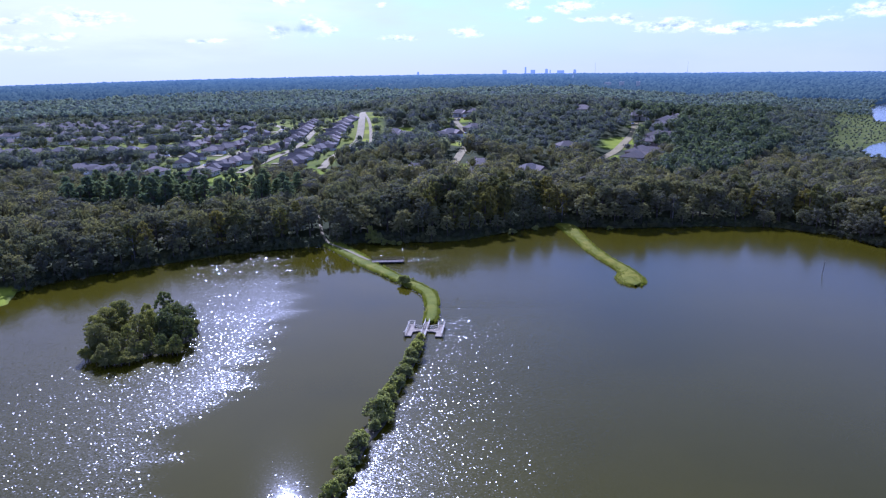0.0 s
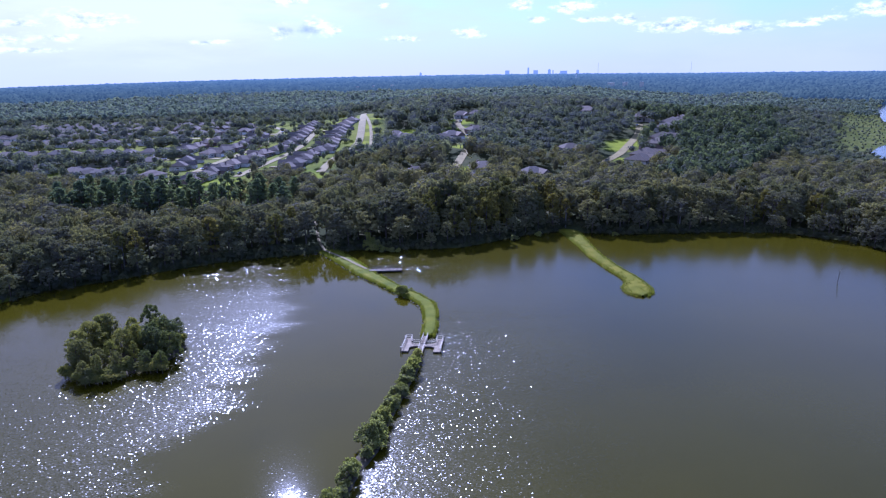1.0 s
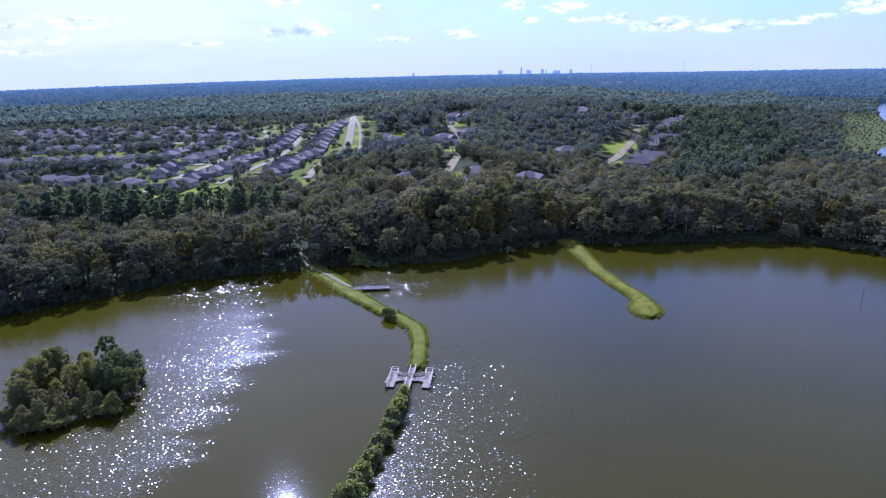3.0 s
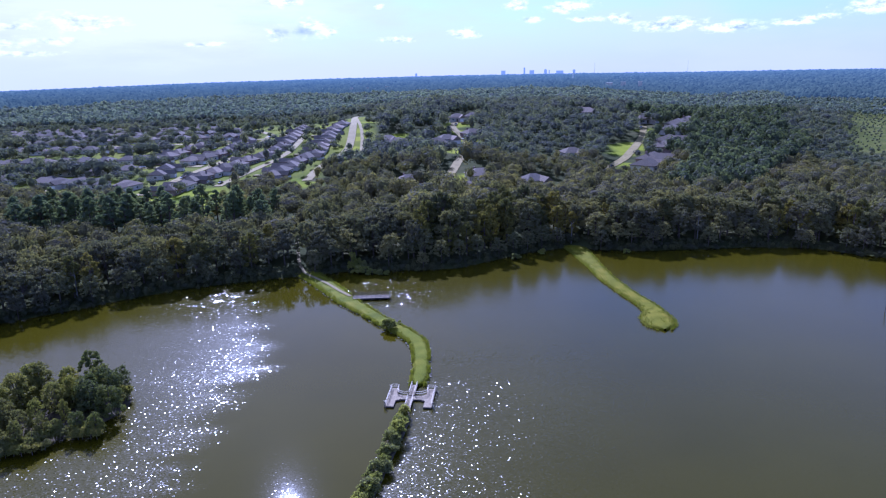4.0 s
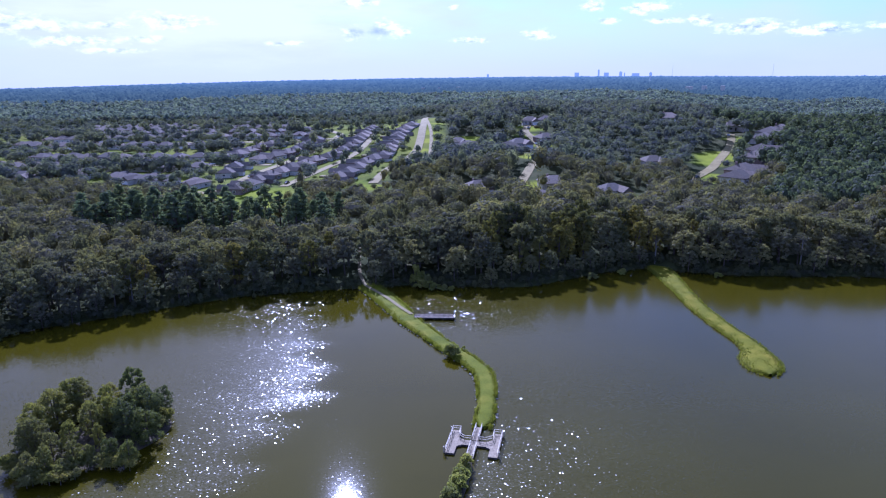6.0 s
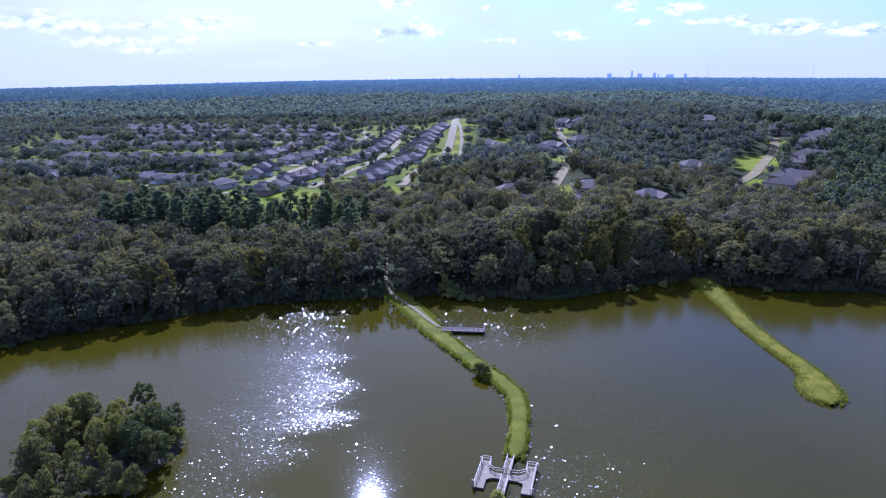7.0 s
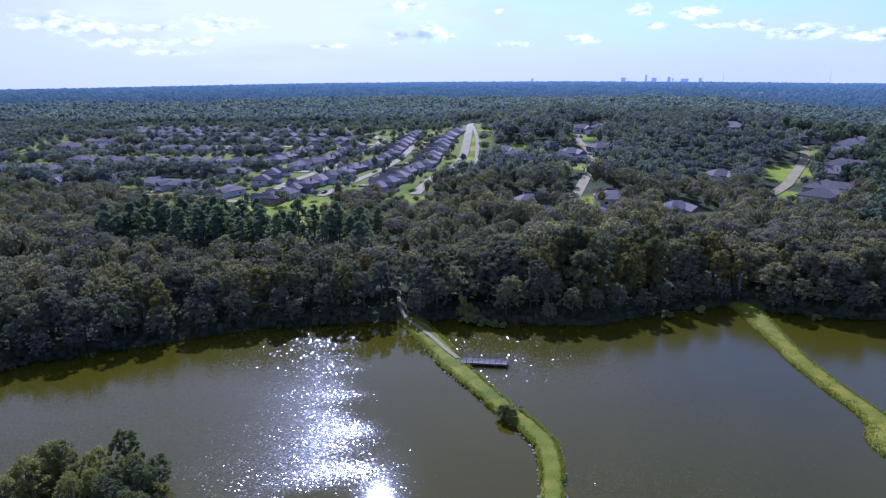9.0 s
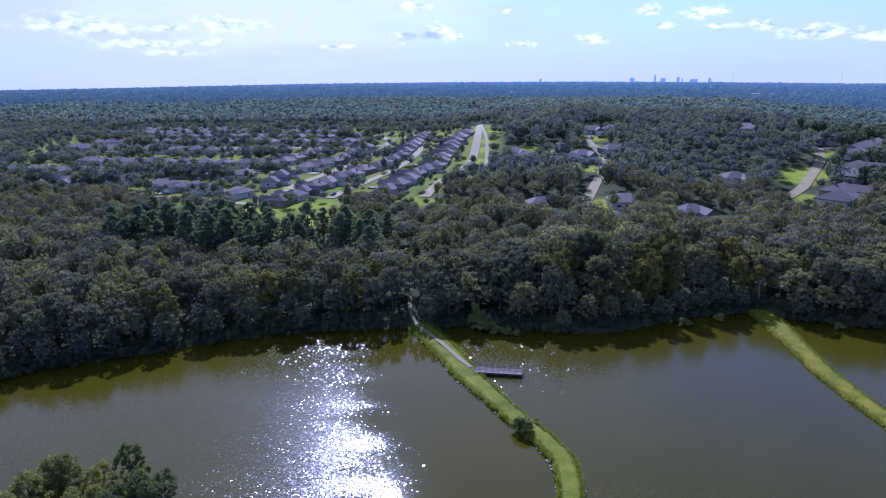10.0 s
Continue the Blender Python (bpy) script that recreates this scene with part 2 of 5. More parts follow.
def foliage(name, dark, grey, mid, light, see_through=0.3, patch=0.05, random_from="object"):
    """Leaves: diffuse and partly translucent, with colour that changes from plant to plant and patch to patch."""
    m, t, p = material(name)
    t.nodes.remove(p)
    out = t.nodes["Material Output"]
    pos = position(t)
    n = node(t, "ShaderNodeTexNoise", Scale=patch, Detail=3.0, Roughness=0.6)
    t.links.new(pos, n.inputs["Vector"])
    if random_from == "object":
        rnd = t.nodes.new("ShaderNodeObjectInfo").outputs["Random"]
    else:
        at = t.nodes.new("ShaderNodeAttribute")
        at.attribute_name = "tone"
        rnd = at.outputs["Fac"]
    leaf = t.nodes.new("ShaderNodeNewGeometry").outputs["Random Per Island"]
    k = math_node(t, "ADD", math_node(t, "MULTIPLY", rnd, 0.6), math_node(t, "MULTIPLY", n.outputs[0], 0.55))
    k = math_node(t, "ADD", k, math_node(t, "MULTIPLY", math_node(t, "SUBTRACT", leaf, 0.6), 0.13), clamp=True)
    r = t.nodes.new("ShaderNodeValToRGB")
    tones = ((0.12, dark), (0.36, grey), (0.62, mid), (0.92, light))
    while len(r.color_ramp.elements) < 4:
        r.color_ramp.elements.new(0.5)
    for e, (q, c) in zip(r.color_ramp.elements, tones):
        e.position, e.color = q, (*c, 1)
    t.links.new(k, r.inputs[0])
    d = node(t, "ShaderNodeBsdfDiffuse", Roughness=0.9)
    tr = t.nodes.new("ShaderNodeBsdfTranslucent")
    warm = t.nodes.new("ShaderNodeMixRGB")
    warm.blend_type = "MULTIPLY"
    warm.inputs[0].default_value = 1.0
    warm.inputs[2].default_value = (1.08, 1.14, 0.68, 1)
    t.links.new(r.outputs[0], d.inputs["Color"])
    t.links.new(r.outputs[0], warm.inputs[1])
    t.links.new(warm.outputs[0], tr.inputs["Color"])
    m1 = node(t, "ShaderNodeMixShader", Fac=see_through)
    t.links.new(d.outputs[0], m1.inputs[1])
    t.links.new(tr.outputs[0], m1.inputs[2])
    g = node(t, "ShaderNodeBsdfGlossy", Roughness=0.65)
    g.inputs["Color"].default_value = (0.8, 0.8, 0.8, 1)
    m2 = node(t, "ShaderNodeMixShader", Fac=0.015)
    t.links.new(m1.outputs[0], m2.inputs[1])
    t.links.new(g.outputs[0], m2.inputs[2])
    t.links.new(m2.outputs[0], out.inputs[0])
    return m


WAVE_SLOPE = 0.40


def build_water_material():
    m, t, p = material("pond_water")
    pos = position(t)
    at = t.nodes.new("ShaderNodeAttribute")
    at.attribute_name = "ripple"
    n0, r = noise_ramp(t, 0.018, [(0.3, (0.0350, 0.0300, 0.0006)), (0.7, (0.0450, 0.0385, 0.0008))], coord=pos)
    t.links.new(r.outputs[0], p.inputs["Base Color"])
    fine = t.nodes.new("ShaderNodeAttribute")
    fine.attribute_name = "fine_ripple"
    t.links.new(math_node(t, "ADD", math_node(t, "ADD", math_node(t, "MULTIPLY", math_node(t, "MINIMUM", at.outputs["Fac"], 1.4), 0.07), 0.03), fine.outputs["Fac"]), p.inputs["Roughness"])
    p.inputs["IOR"].default_value = 1.33
    p.inputs["Specular IOR Level"].default_value = 0.36
    p.inputs["Specular Tint"].default_value = (1.0, 0.97, 0.92, 1)
    # short wind waves: every wavelet leans its own way, over a slow swell
    squash = node(t, "ShaderNodeMapping", Scale=(0.85, 1.2, 0.0), Rotation=(0, 0, 0.5))
    t.links.new(pos, squash.inputs[0])
    wavelets = t.nodes.new("ShaderNodeMixRGB")
    short = t.nodes.new("ShaderNodeAttribute")
    short.attribute_name = "short_waves"
    t.links.new(short.outputs["Fac"], wavelets.inputs[0])
    for socket, scale in ((1, 5.6), (2, 8.0)):
        cell = node(t, "ShaderNodeTexVoronoi", Scale=scale)
        cell.voronoi_dimensions = "2D"
        t.links.new(squash.outputs[0], cell.inputs["Vector"])
        t.links.new(cell.outputs["Color"], wavelets.inputs[socket])
    soft = node(t, "ShaderNodeTexNoise", Scale=1.5, Detail=3.0)
    t.links.new(squash.outputs[0], soft.inputs["Vector"])
    c = node(t, "ShaderNodeTexNoise", Scale=0.05, Detail=4.0, Roughness=0.65)
    rows = node(t, "ShaderNodeMapping", Scale=(0.8, 2.4, 1.0), Rotation=(0, 0, -0.15))
    t.links.new(pos, rows.inputs[0])
    t.links.new(rows.outputs[0], c.inputs["Vector"])
    gust = t.nodes.new("ShaderNodeMapRange")
    for i, v in ((1, 0.35), (2, 0.62), (3, 0.65), (4, 1.15)):
        gust.inputs[i].default_value = v
    t.links.new(c.outputs[0], gust.inputs[0])
    tint = t.nodes.new("ShaderNodeSeparateXYZ")
    t.links.new(wavelets.outputs[0], tint.inputs[0])
    chop = t.nodes.new("ShaderNodeAttribute")
    chop.attribute_name = "chop"
    steep = math_node(t, "ADD", math_node(t, "MULTIPLY", math_node(t, "POWER", tint.outputs[2], 5.0), 2.0), math_node(t, "ADD", chop.outputs["Fac"], 0.22))
    amp = math_node(t, "MULTIPLY", math_node(t, "MULTIPLY", at.outputs["Fac"], gust.outputs[0]), math_node(t, "MULTIPLY", steep, WAVE_SLOPE))
    half = t.nodes.new("ShaderNodeVectorMath")
    half.operation = "SCALE"
    half.inputs["Scale"].default_value = 0.6
    t.links.new(soft.outputs["Color"], half.inputs[0])
    lean = t.nodes.new("ShaderNodeVectorMath")
    lean.operation = "ADD"
    t.links.new(wavelets.outputs[0], lean.inputs[0])
    t.links.new(half.outputs[0], lean.inputs[1])
    centre = t.nodes.new("ShaderNodeVectorMath")
    centre.operation = "SUBTRACT"
    centre.inputs[1].default_value = (0.8, 0.8, 0.8)
    t.links.new(lean.outputs[0], centre.inputs[0])
    scaled = t.nodes.new("ShaderNodeVectorMath")
    scaled.operation = "SCALE"
    t.links.new(centre.outputs[0], scaled.inputs[0])
    t.links.new(amp, scaled.inputs["Scale"])
    parts = t.nodes.new("ShaderNodeSeparateXYZ")
    t.links.new(scaled.outputs[0], parts.inputs[0])
    up = node(t, "ShaderNodeCombineXYZ", Z=1.0)
    t.links.new(parts.outputs[0], up.inputs[0])
    t.links.new(parts.outputs[1], up.inputs[1])
    unit = t.nodes.new("ShaderNodeVectorMath")
    unit.operation = "NORMALIZE"
    t.links.new(up.outputs[0], unit.inputs[0])
    t.links.new(unit.outputs[0], p.inputs["Normal"])
    return m


WATER = build_water_material()
OAK = foliage("oak_leaves", (0.078, 0.078, 0.047), (0.158, 0.144, 0.083), (0.150, 0.146, 0.064), (0.275, 0.237, 0.083), 0.34)
# about half as bright as OAK: shade at the wood's foot painted in
OAK_SHADED = foliage("shaded_undergrowth_leaves", (0.040, 0.044, 0.022), (0.066, 0.066, 0.034), (0.072, 0.076, 0.030), (0.120, 0.112, 0.038), 0.3, patch=0.1, random_from="tone")
ISLET_DARK = foliage("islet_willow_leaves", (0.067, 0.081, 0.024), (0.103, 0.114, 0.038), (0.129, 0.140, 0.034), (0.185, 0.179, 0.040), 0.45, patch=0.2)
GUM = foliage("sweetgum_leaves", (0.061, 0.068, 0.023), (0.107, 0.106, 0.040), (0.143, 0.132, 0.029), (0.232, 0.186, 0.034), 0.38)
ISLET_LEAF = foliage("islet_leaves", (0.125, 0.125, 0.030), (0.196, 0.180, 0.058), (0.206, 0.199, 0.038), (0.294, 0.253, 0.053), 0.44, patch=0.2)
PINE = foliage("pine_needles", (0.096, 0.122, 0.066), (0.130, 0.158, 0.084), (0.152, 0.180, 0.078), (0.195, 0.212, 0.088), 0.5)
SHRUB = foliage("shrub_leaves", (0.165, 0.178, 0.046), (0.245, 0.240, 0.088), (0.262, 0.266, 0.056), (0.380, 0.350, 0.090), 0.6, patch=0.3)
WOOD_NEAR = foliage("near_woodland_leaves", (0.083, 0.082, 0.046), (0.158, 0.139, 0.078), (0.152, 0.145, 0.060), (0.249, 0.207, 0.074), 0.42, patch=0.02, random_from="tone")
# bluer and greyer than WOOD_NEAR: middle-distance haze painted into the leaves
WOOD_HAZED = foliage("hazed_woodland_leaves", (0.081, 0.094, 0.076), (0.140, 0.142, 0.127), (0.136, 0.149, 0.097), (0.213, 0.208, 0.109), 0.46, patch=0.012, random_from="tone")
# leaf tones paled and blued to paint the air over the upland
UPLAND_HAZED = foliage("hazed_upland_leaves", (0.150, 0.182, 0.156), (0.176, 0.202, 0.180), (0.186, 0.216, 0.172), (0.214, 0.232, 0.176), 0.48, patch=0.01, random_from="tone")
PINE_FAR = foliage("pine_wood_needles", (0.070, 0.088, 0.050), (0.096, 0.114, 0.067), (0.114, 0.132, 0.063), (0.144, 0.155, 0.074), 0.46, patch=0.02, random_from="tone")
REED = foliage("reed_blades", (0.086, 0.104, 0.006), (0.125, 0.140, 0.008), (0.160, 0.172, 0.010), (0.235, 0.215, 0.03), 0.45, patch=0.4)
BARK = surface("bark", [(0.3, (0.06, 0.045, 0.035)), (0.7, (0.16, 0.13, 0.10))], 1.5, 0.9, bump_d=0.05)
TURF = surface("mown_grass", [(0.25, (0.072, 0.086, 0.003)), (0.5, (0.112, 0.122, 0.004)), (0.75, (0.172, 0.156, 0.010))], 0.22, 0.9, fine=3.0, bump_d=0.1)
TURF_SUNNY = surface("sunburnt_mown_grass", [(0.25, (0.082, 0.088, 0.003)), (0.5, (0.128, 0.124, 0.004)), (0.75, (0.195, 0.160, 0.011))], 0.22, 0.9, fine=3.0, bump_d=0.1)
GRAVEL = surface("pale_gravel", [(0.3, (0.175, 0.145, 0.068)), (0.7, (0.235, 0.195, 0.100))], 0.8, 0.9)
CONCRETE = surface("pale_concrete", [(0.3, (0.190, 0.150, 0.056)), (0.7, (0.25, 0.205, 0.085))], 0.12, 0.85)
DECK = surface("grey_decking", [(0.3, (0.225, 0.182, 0.116)), (0.7, (0.32, 0.262, 0.175))], 1.2, 0.75)
RAIL_PALE = surface("weathered_white_rail", [(0.3, (0.33, 0.275, 0.185)), (0.7, (0.44, 0.375, 0.265))], 1.5, 0.6)
PIER_DECK = surface("weathered_pier_boards", [(0.3, (0.15, 0.122, 0.09)), (0.7, (0.23, 0.19, 0.145))], 1.2, 0.8)
DARK_WOOD = surface("dark_pier_timber", [(0.3, (0.05, 0.042, 0.036)), (0.7, (0.11, 0.095, 0.08))], 1.5, 0.85)
STUCCO = surface("house_stucco", [(0.3, (0.48, 0.43, 0.36)), (0.7, (0.60, 0.56, 0.49))], 0.1, 0.85)
BRICK = surface("house_brick", [(0.3, (0.20, 0.14, 0.115)), (0.7, (0.28, 0.21, 0.18))], 0.3, 0.85)
TRIM = surface("white_trim", [(0.3, (0.70, 0.69, 0.67)), (0.7, (0.80, 0.79, 0.77))], 0.5, 0.6)
MUD = surface("bank_soil", [(0.3, (0.05, 0.042, 0.026)), (0.7, (0.11, 0.09, 0.055))], 0.5, 0.9)
STONE = surface("shore_stone", [(0.3, (0.17, 0.15, 0.12)), (0.7, (0.30, 0.27, 0.22))], 0.7, 0.85)
TOWER = surface("hazed_tower_facade", [(0.3, (0.20, 0.22, 0.25)), (0.7, (0.28, 0.30, 0.33))], 0.05, 0.5)
# faint blue emission paints the haze over the far facades
TOWER.node_tree.nodes["Principled BSDF"].inputs["Emission Color"].default_value = (0.30, 0.38, 0.50, 1)
TOWER.node_tree.nodes["Principled BSDF"].inputs["Emission Strength"].default_value = 0.42
SNAG = surface("bare_wood", [(0.3, (0.13, 0.12, 0.10)), (0.7, (0.22, 0.20, 0.17))], 0.8, 0.9)
RUBBER = surface("tyre_rubber", [(0.3, (0.02, 0.02, 0.02)), (0.7, (0.035, 0.035, 0.035))], 3.0, 0.85)
CAR_DARK = surface("dark_car_paint", [(0.3, (0.05, 0.055, 0.06)), (0.7, (0.07, 0.075, 0.08))], 0.5, 0.3)
METAL = surface("painted_metal", [(0.3, (0.62, 0.63, 0.64)), (0.7, (0.74, 0.75, 0.76))], 0.2, 0.45)


def build_roof_material():
    m, t, p = material("roof_shingles")
    rnd = t.nodes.new("ShaderNodeObjectInfo").outputs["Random"]
    pos = position(t)
    r = t.nodes.new("ShaderNodeValToRGB")
    cols = ((0.0, (0.100, 0.085, 0.068)), (0.35, (0.165, 0.135, 0.104)), (0.65, (0.130, 0.114, 0.096)), (1.0, (0.215, 0.172, 0.130)))
    while len(r.color_ramp.elements) < len(cols):
        r.color_ramp.elements.new(0.5)
    for e, (q, c) in zip(r.color_ramp.elements, cols):
        e.position, e.color = q, (*c, 1)
    t.links.new(rnd, r.inputs[0])
    n = node(t, "ShaderNodeTexNoise", Scale=1.2, Detail=4.0)
    t.links.new(pos, n.inputs["Vector"])
    mix = t.nodes.new("ShaderNodeMixRGB")
    mix.blend_type = "OVERLAY"
    mix.inputs[0].default_value = 0.5
    t.links.new(r.outputs[0], mix.inputs[1])
    t.links.new(n.outputs[0], mix.inputs[2])
    t.links.new(mix.outputs[0], p.inputs["Base Color"])
    p.inputs["Roughness"].default_value = 0.95
    p.inputs["Specular IOR Level"].default_value = 0.1
    bump(t, n.outputs[0], 0.4, 0.03, p)
    return m


def build_glass():
    m, t, p = material("window_glass")
    p.inputs["Base Color"].default_value = (0.03, 0.035, 0.04, 1)
    p.inputs["Roughness"].default_value = 0.08
    return m


def build_ground_material():
    m, t, p = material("ground_cover")
    pos = position(t)
    at = t.nodes.new("ShaderNodeAttribute")
    at.attribute_name = "lawn"
    n1, wild = noise_ramp(t, 0.05, [(0.3, (0.030, 0.036, 0.014)), (0.55, (0.055, 0.060, 0.022)), (0.8, (0.11, 0.095, 0.05))], coord=pos)
    n2, lawn = noise_ramp(t, 0.035, [(0.3, (0.09, 0.12, 0.012)), (0.5, (0.19, 0.215, 0.015)), (0.75, (0.28, 0.275, 0.03))], coord=pos)
    mix = t.nodes.new("ShaderNodeMixRGB")
    t.links.new(at.outputs["Fac"], mix.inputs[0])
    t.links.new(wild.outputs[0], mix.inputs[1])
    t.links.new(lawn.outputs[0], mix.inputs[2])
    t.links.new(mix.outputs[0], p.inputs["Base Color"])
    p.inputs["Roughness"].default_value, p.inputs["Specular IOR Level"].default_value = 1.0, 0.03
    n3 = node(t, "ShaderNodeTexNoise", Scale=0.8, Detail=4.0)
    t.links.new(pos, n3.inputs["Vector"])
    bump(t, n3.outputs[0], 0.6, 0.3, p)
    return m


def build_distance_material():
    """Woods kilometres off; the bright air before them is painted as blue emission."""
    m, t, p = material("hazed_distant_woods")
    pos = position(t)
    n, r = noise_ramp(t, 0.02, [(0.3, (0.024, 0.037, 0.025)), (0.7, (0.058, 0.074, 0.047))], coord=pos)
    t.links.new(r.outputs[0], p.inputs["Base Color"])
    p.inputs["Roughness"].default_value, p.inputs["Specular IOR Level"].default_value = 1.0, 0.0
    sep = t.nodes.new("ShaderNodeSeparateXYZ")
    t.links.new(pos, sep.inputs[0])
    # painted haze: the blue glow strengthens from 1000 m to 4400 m
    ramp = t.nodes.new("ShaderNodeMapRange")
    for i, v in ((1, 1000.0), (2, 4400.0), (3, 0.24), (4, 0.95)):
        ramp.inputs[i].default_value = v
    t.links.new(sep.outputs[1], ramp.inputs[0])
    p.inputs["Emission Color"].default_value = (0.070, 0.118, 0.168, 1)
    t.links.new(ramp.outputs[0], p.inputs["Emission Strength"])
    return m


ROOF = build_roof_material()
GLASS = build_glass()
GROUND = build_ground_material()
DISTANT_HAZED = build_distance_material()

# ---- the lie of the land ----
POND = [(-128, 200), (-109, 213), (-96, 222), (-83, 231), (-63, 238), (-49, 242), (-31, 247), (-18, 247), (-7, 246), (7, 247),
        (22, 257), (35, 266), (50, 270), (60, 266), (73, 263), (90, 263), (113, 264), (134, 260), (143, 252), (152, 242), (158, 226),
        (172, 205), (200, 170), (230, 100), (235, 0), (180, -70), (0, -95), (-130, -80), (-200, 0), (-205, 110), (-190, 160),
        (-150, 170), (-131, 172), (-127, 182), (-131, 192)]
HORIZON_AZ = [-180, -60, -50, -40, -30, -20, -10, 0, 10, 20, 30, 40, 60, 180]
HORIZON_EL = [-0.7, -0.8, -0.75, -0.62, -0.47, -0.33, -0.28, -0.28, -0.35, -0.47, -0.52, -0.6, -0.7, -0.7]


def ground_height(x, y):
    """Height of the land, without the shores."""
    x, y = np.asarray(x, float), np.asarray(y, float)
    rise = np.interp(y, [200, 250, 330, 380, 440, 500, 540, 580, 640, 800, 1400, 2600], [1.2, 1.6, 3, 5, 9, 14, 19, 24, 26, 24, 20, 18])
    az = np.arctan2(x, y)
    side = np.interp(x, [-900, -450, -300, -200, -130, -70], [.35, .38, .52, .55, .66, 1])
    far = np.clip((y - 750) / 500, 0, 1)
    low = np.where(y > 50, np.interp(az, [.36, .56], [1, .05]), 1)
    sink = np.where(y > 50, np.interp(az, [.2, .37], [1, .2]), 1)
    low = np.minimum(low, 1 + (sink - 1) * np.clip((y - 530) / 170, 0, 1))
    near = rise * (side * (1 - far) + far) * low
    r = np.hypot(x, y)
    top = 64.5 + r * np.tan(np.radians(np.interp(np.degrees(az), HORIZON_AZ, HORIZON_EL))) - 13
    w = np.clip((r - 2000) / 2600, 0, 1)
    return near * (1 - w) + top * w


def pond_distance(x, y):
    """Distance to the shore: positive on land, negative in the pond."""
    x, y = np.asarray(x, float), np.asarray(y, float)
    best, inside = np.full(x.shape, 1e9), np.zeros(x.shape, bool)
    for (ax, ay), (bx, by) in zip(POND, POND[1:] + POND[:1]):
        dx, dy = bx - ax, by - ay
        s = np.clip(((x - ax) * dx + (y - ay) * dy) / (dx * dx + dy * dy), 0, 1)
        best = np.minimum(best, np.hypot(x - ax - s * dx, y - ay - s * dy))
        cross = (ay > y) != (by > y)
        xi = ax + (y - ay) / (dy if dy else 1e-9) * dx
        inside ^= cross & (x < xi)
    return np.where(inside, -best, best)


def line_distance(x, y, line):
    x, y = np.asarray(x, float), np.asarray(y, float)
    best = np.full(x.shape, 1e9)
    for (ax, ay), (bx, by) in zip(line, line[1:]):
        dx, dy = bx - ax, by - ay
        s = np.clip(((x - ax) * dx + (y - ay) * dy) / (dx * dx + dy * dy), 0, 1)
        best = np.minimum(best, np.hypot(x - ax - s * dx, y - ay - s * dy))
    return best


def land(x, y):
    d = pond_distance(x, y)
    return np.where(d > 0, ground_height(x, y) * np.clip(d / 5, 0, 1) ** 0.7, np.maximum(d * 0.35, -2.5) - 0.05)


# streets of the estate and of the wooded lots
MAIN_ROAD = [(-78, 680), (-76, 655), (-68, 578), (-64, 532), (-62, 500), (-64, 474), (-69, 459), (-73, 438), (-74, 405)]
STREETS = [
    [(-112, 620), (-108, 580), (-105, 537), (-106, 502), (-110, 475), (-115, 455), (-121, 429), (-125, 405)],
    [(-163, 388), (-158, 414), (-157, 445), (-152, 467), (-148, 490), (-142, 519), (-138, 568), (-142, 605)],
    [(-163, 390), (-182, 392), (-205, 398), (-240, 408), (-290, 415)],
    [(-157, 475), (-185, 478), (-215, 478), (-260, 476), (-320, 482), (-370, 488)],
    [(-140, 575), (-180, 572), (-240, 575), (-300, 570), (-360, 574), (-430, 590)],
    [(-142, 605), (-160, 640), (-200, 655), (-260, 652), (-340, 660), (-430, 672), (-500, 690)],
    [(-200, 655), (-215, 700), (-260, 720), (-340, 722), (-440, 728)],
    [(10, 425), (13, 445), (18, 474), (23, 505), (19, 530), (12, 560), (18, 600)],
    [(4, 388), (6, 400), (10, 425)],
    [(98, 415), (104, 423), (117, 443), (136, 484), (150, 515), (160, 550)],
]
FOOTPATH = [(-73, 640), (-67, 606), (-59, 558), (-55, 524), (-51, 479), (-60, 470)]
ESTATE = [(-170, 368), (-118, 375), (-68, 415), (-48, 470), (-45, 560), (-66, 660), (-120, 690), (-230, 790), (-480, 800), (-520, 700), (-460, 600),
          (-430, 520), (-380, 470), (-320, 440), (-310, 400), (-240, 395)]
LAWNS = [(-121, 345, 14), (-90, 300, 7), (-73, 292, 6), (-152, 375, 10), (-142, 369, 16), (-118, 366, 14), (19, 401, 11), (-60, 558, 9), (-57, 530, 8), (-58, 600, 8), (17, 571, 12), (-11, 535, 12), (106, 407, 11), (128, 476, 14),
         (120, 460, 10), (-106, 616, 16), (-132, 389, 16), (-60, 500, 8), (-5, 362, 7), (26, 515, 9), (14, 480, 8), (-85, 405, 10), (-72, 395, 8), (60, 372, 8), (-30, 535, 8), (112, 424, 8), (133, 484, 10), (160, 531, 10), (17, 372, 9), (14, 545, 8)]


def inside(x, y, poly):
    x, y = np.asarray(x, float), np.asarray(y, float)
    r = np.zeros(x.shape, bool)
    for (ax, ay), (bx, by) in zip(poly, poly[1:] + poly[:1]):
        c = (ay > y) != (by > y)
        r ^= c & (x < ax + (y - ay) / ((by - ay) or 1e-9) * (bx - ax))
    return r


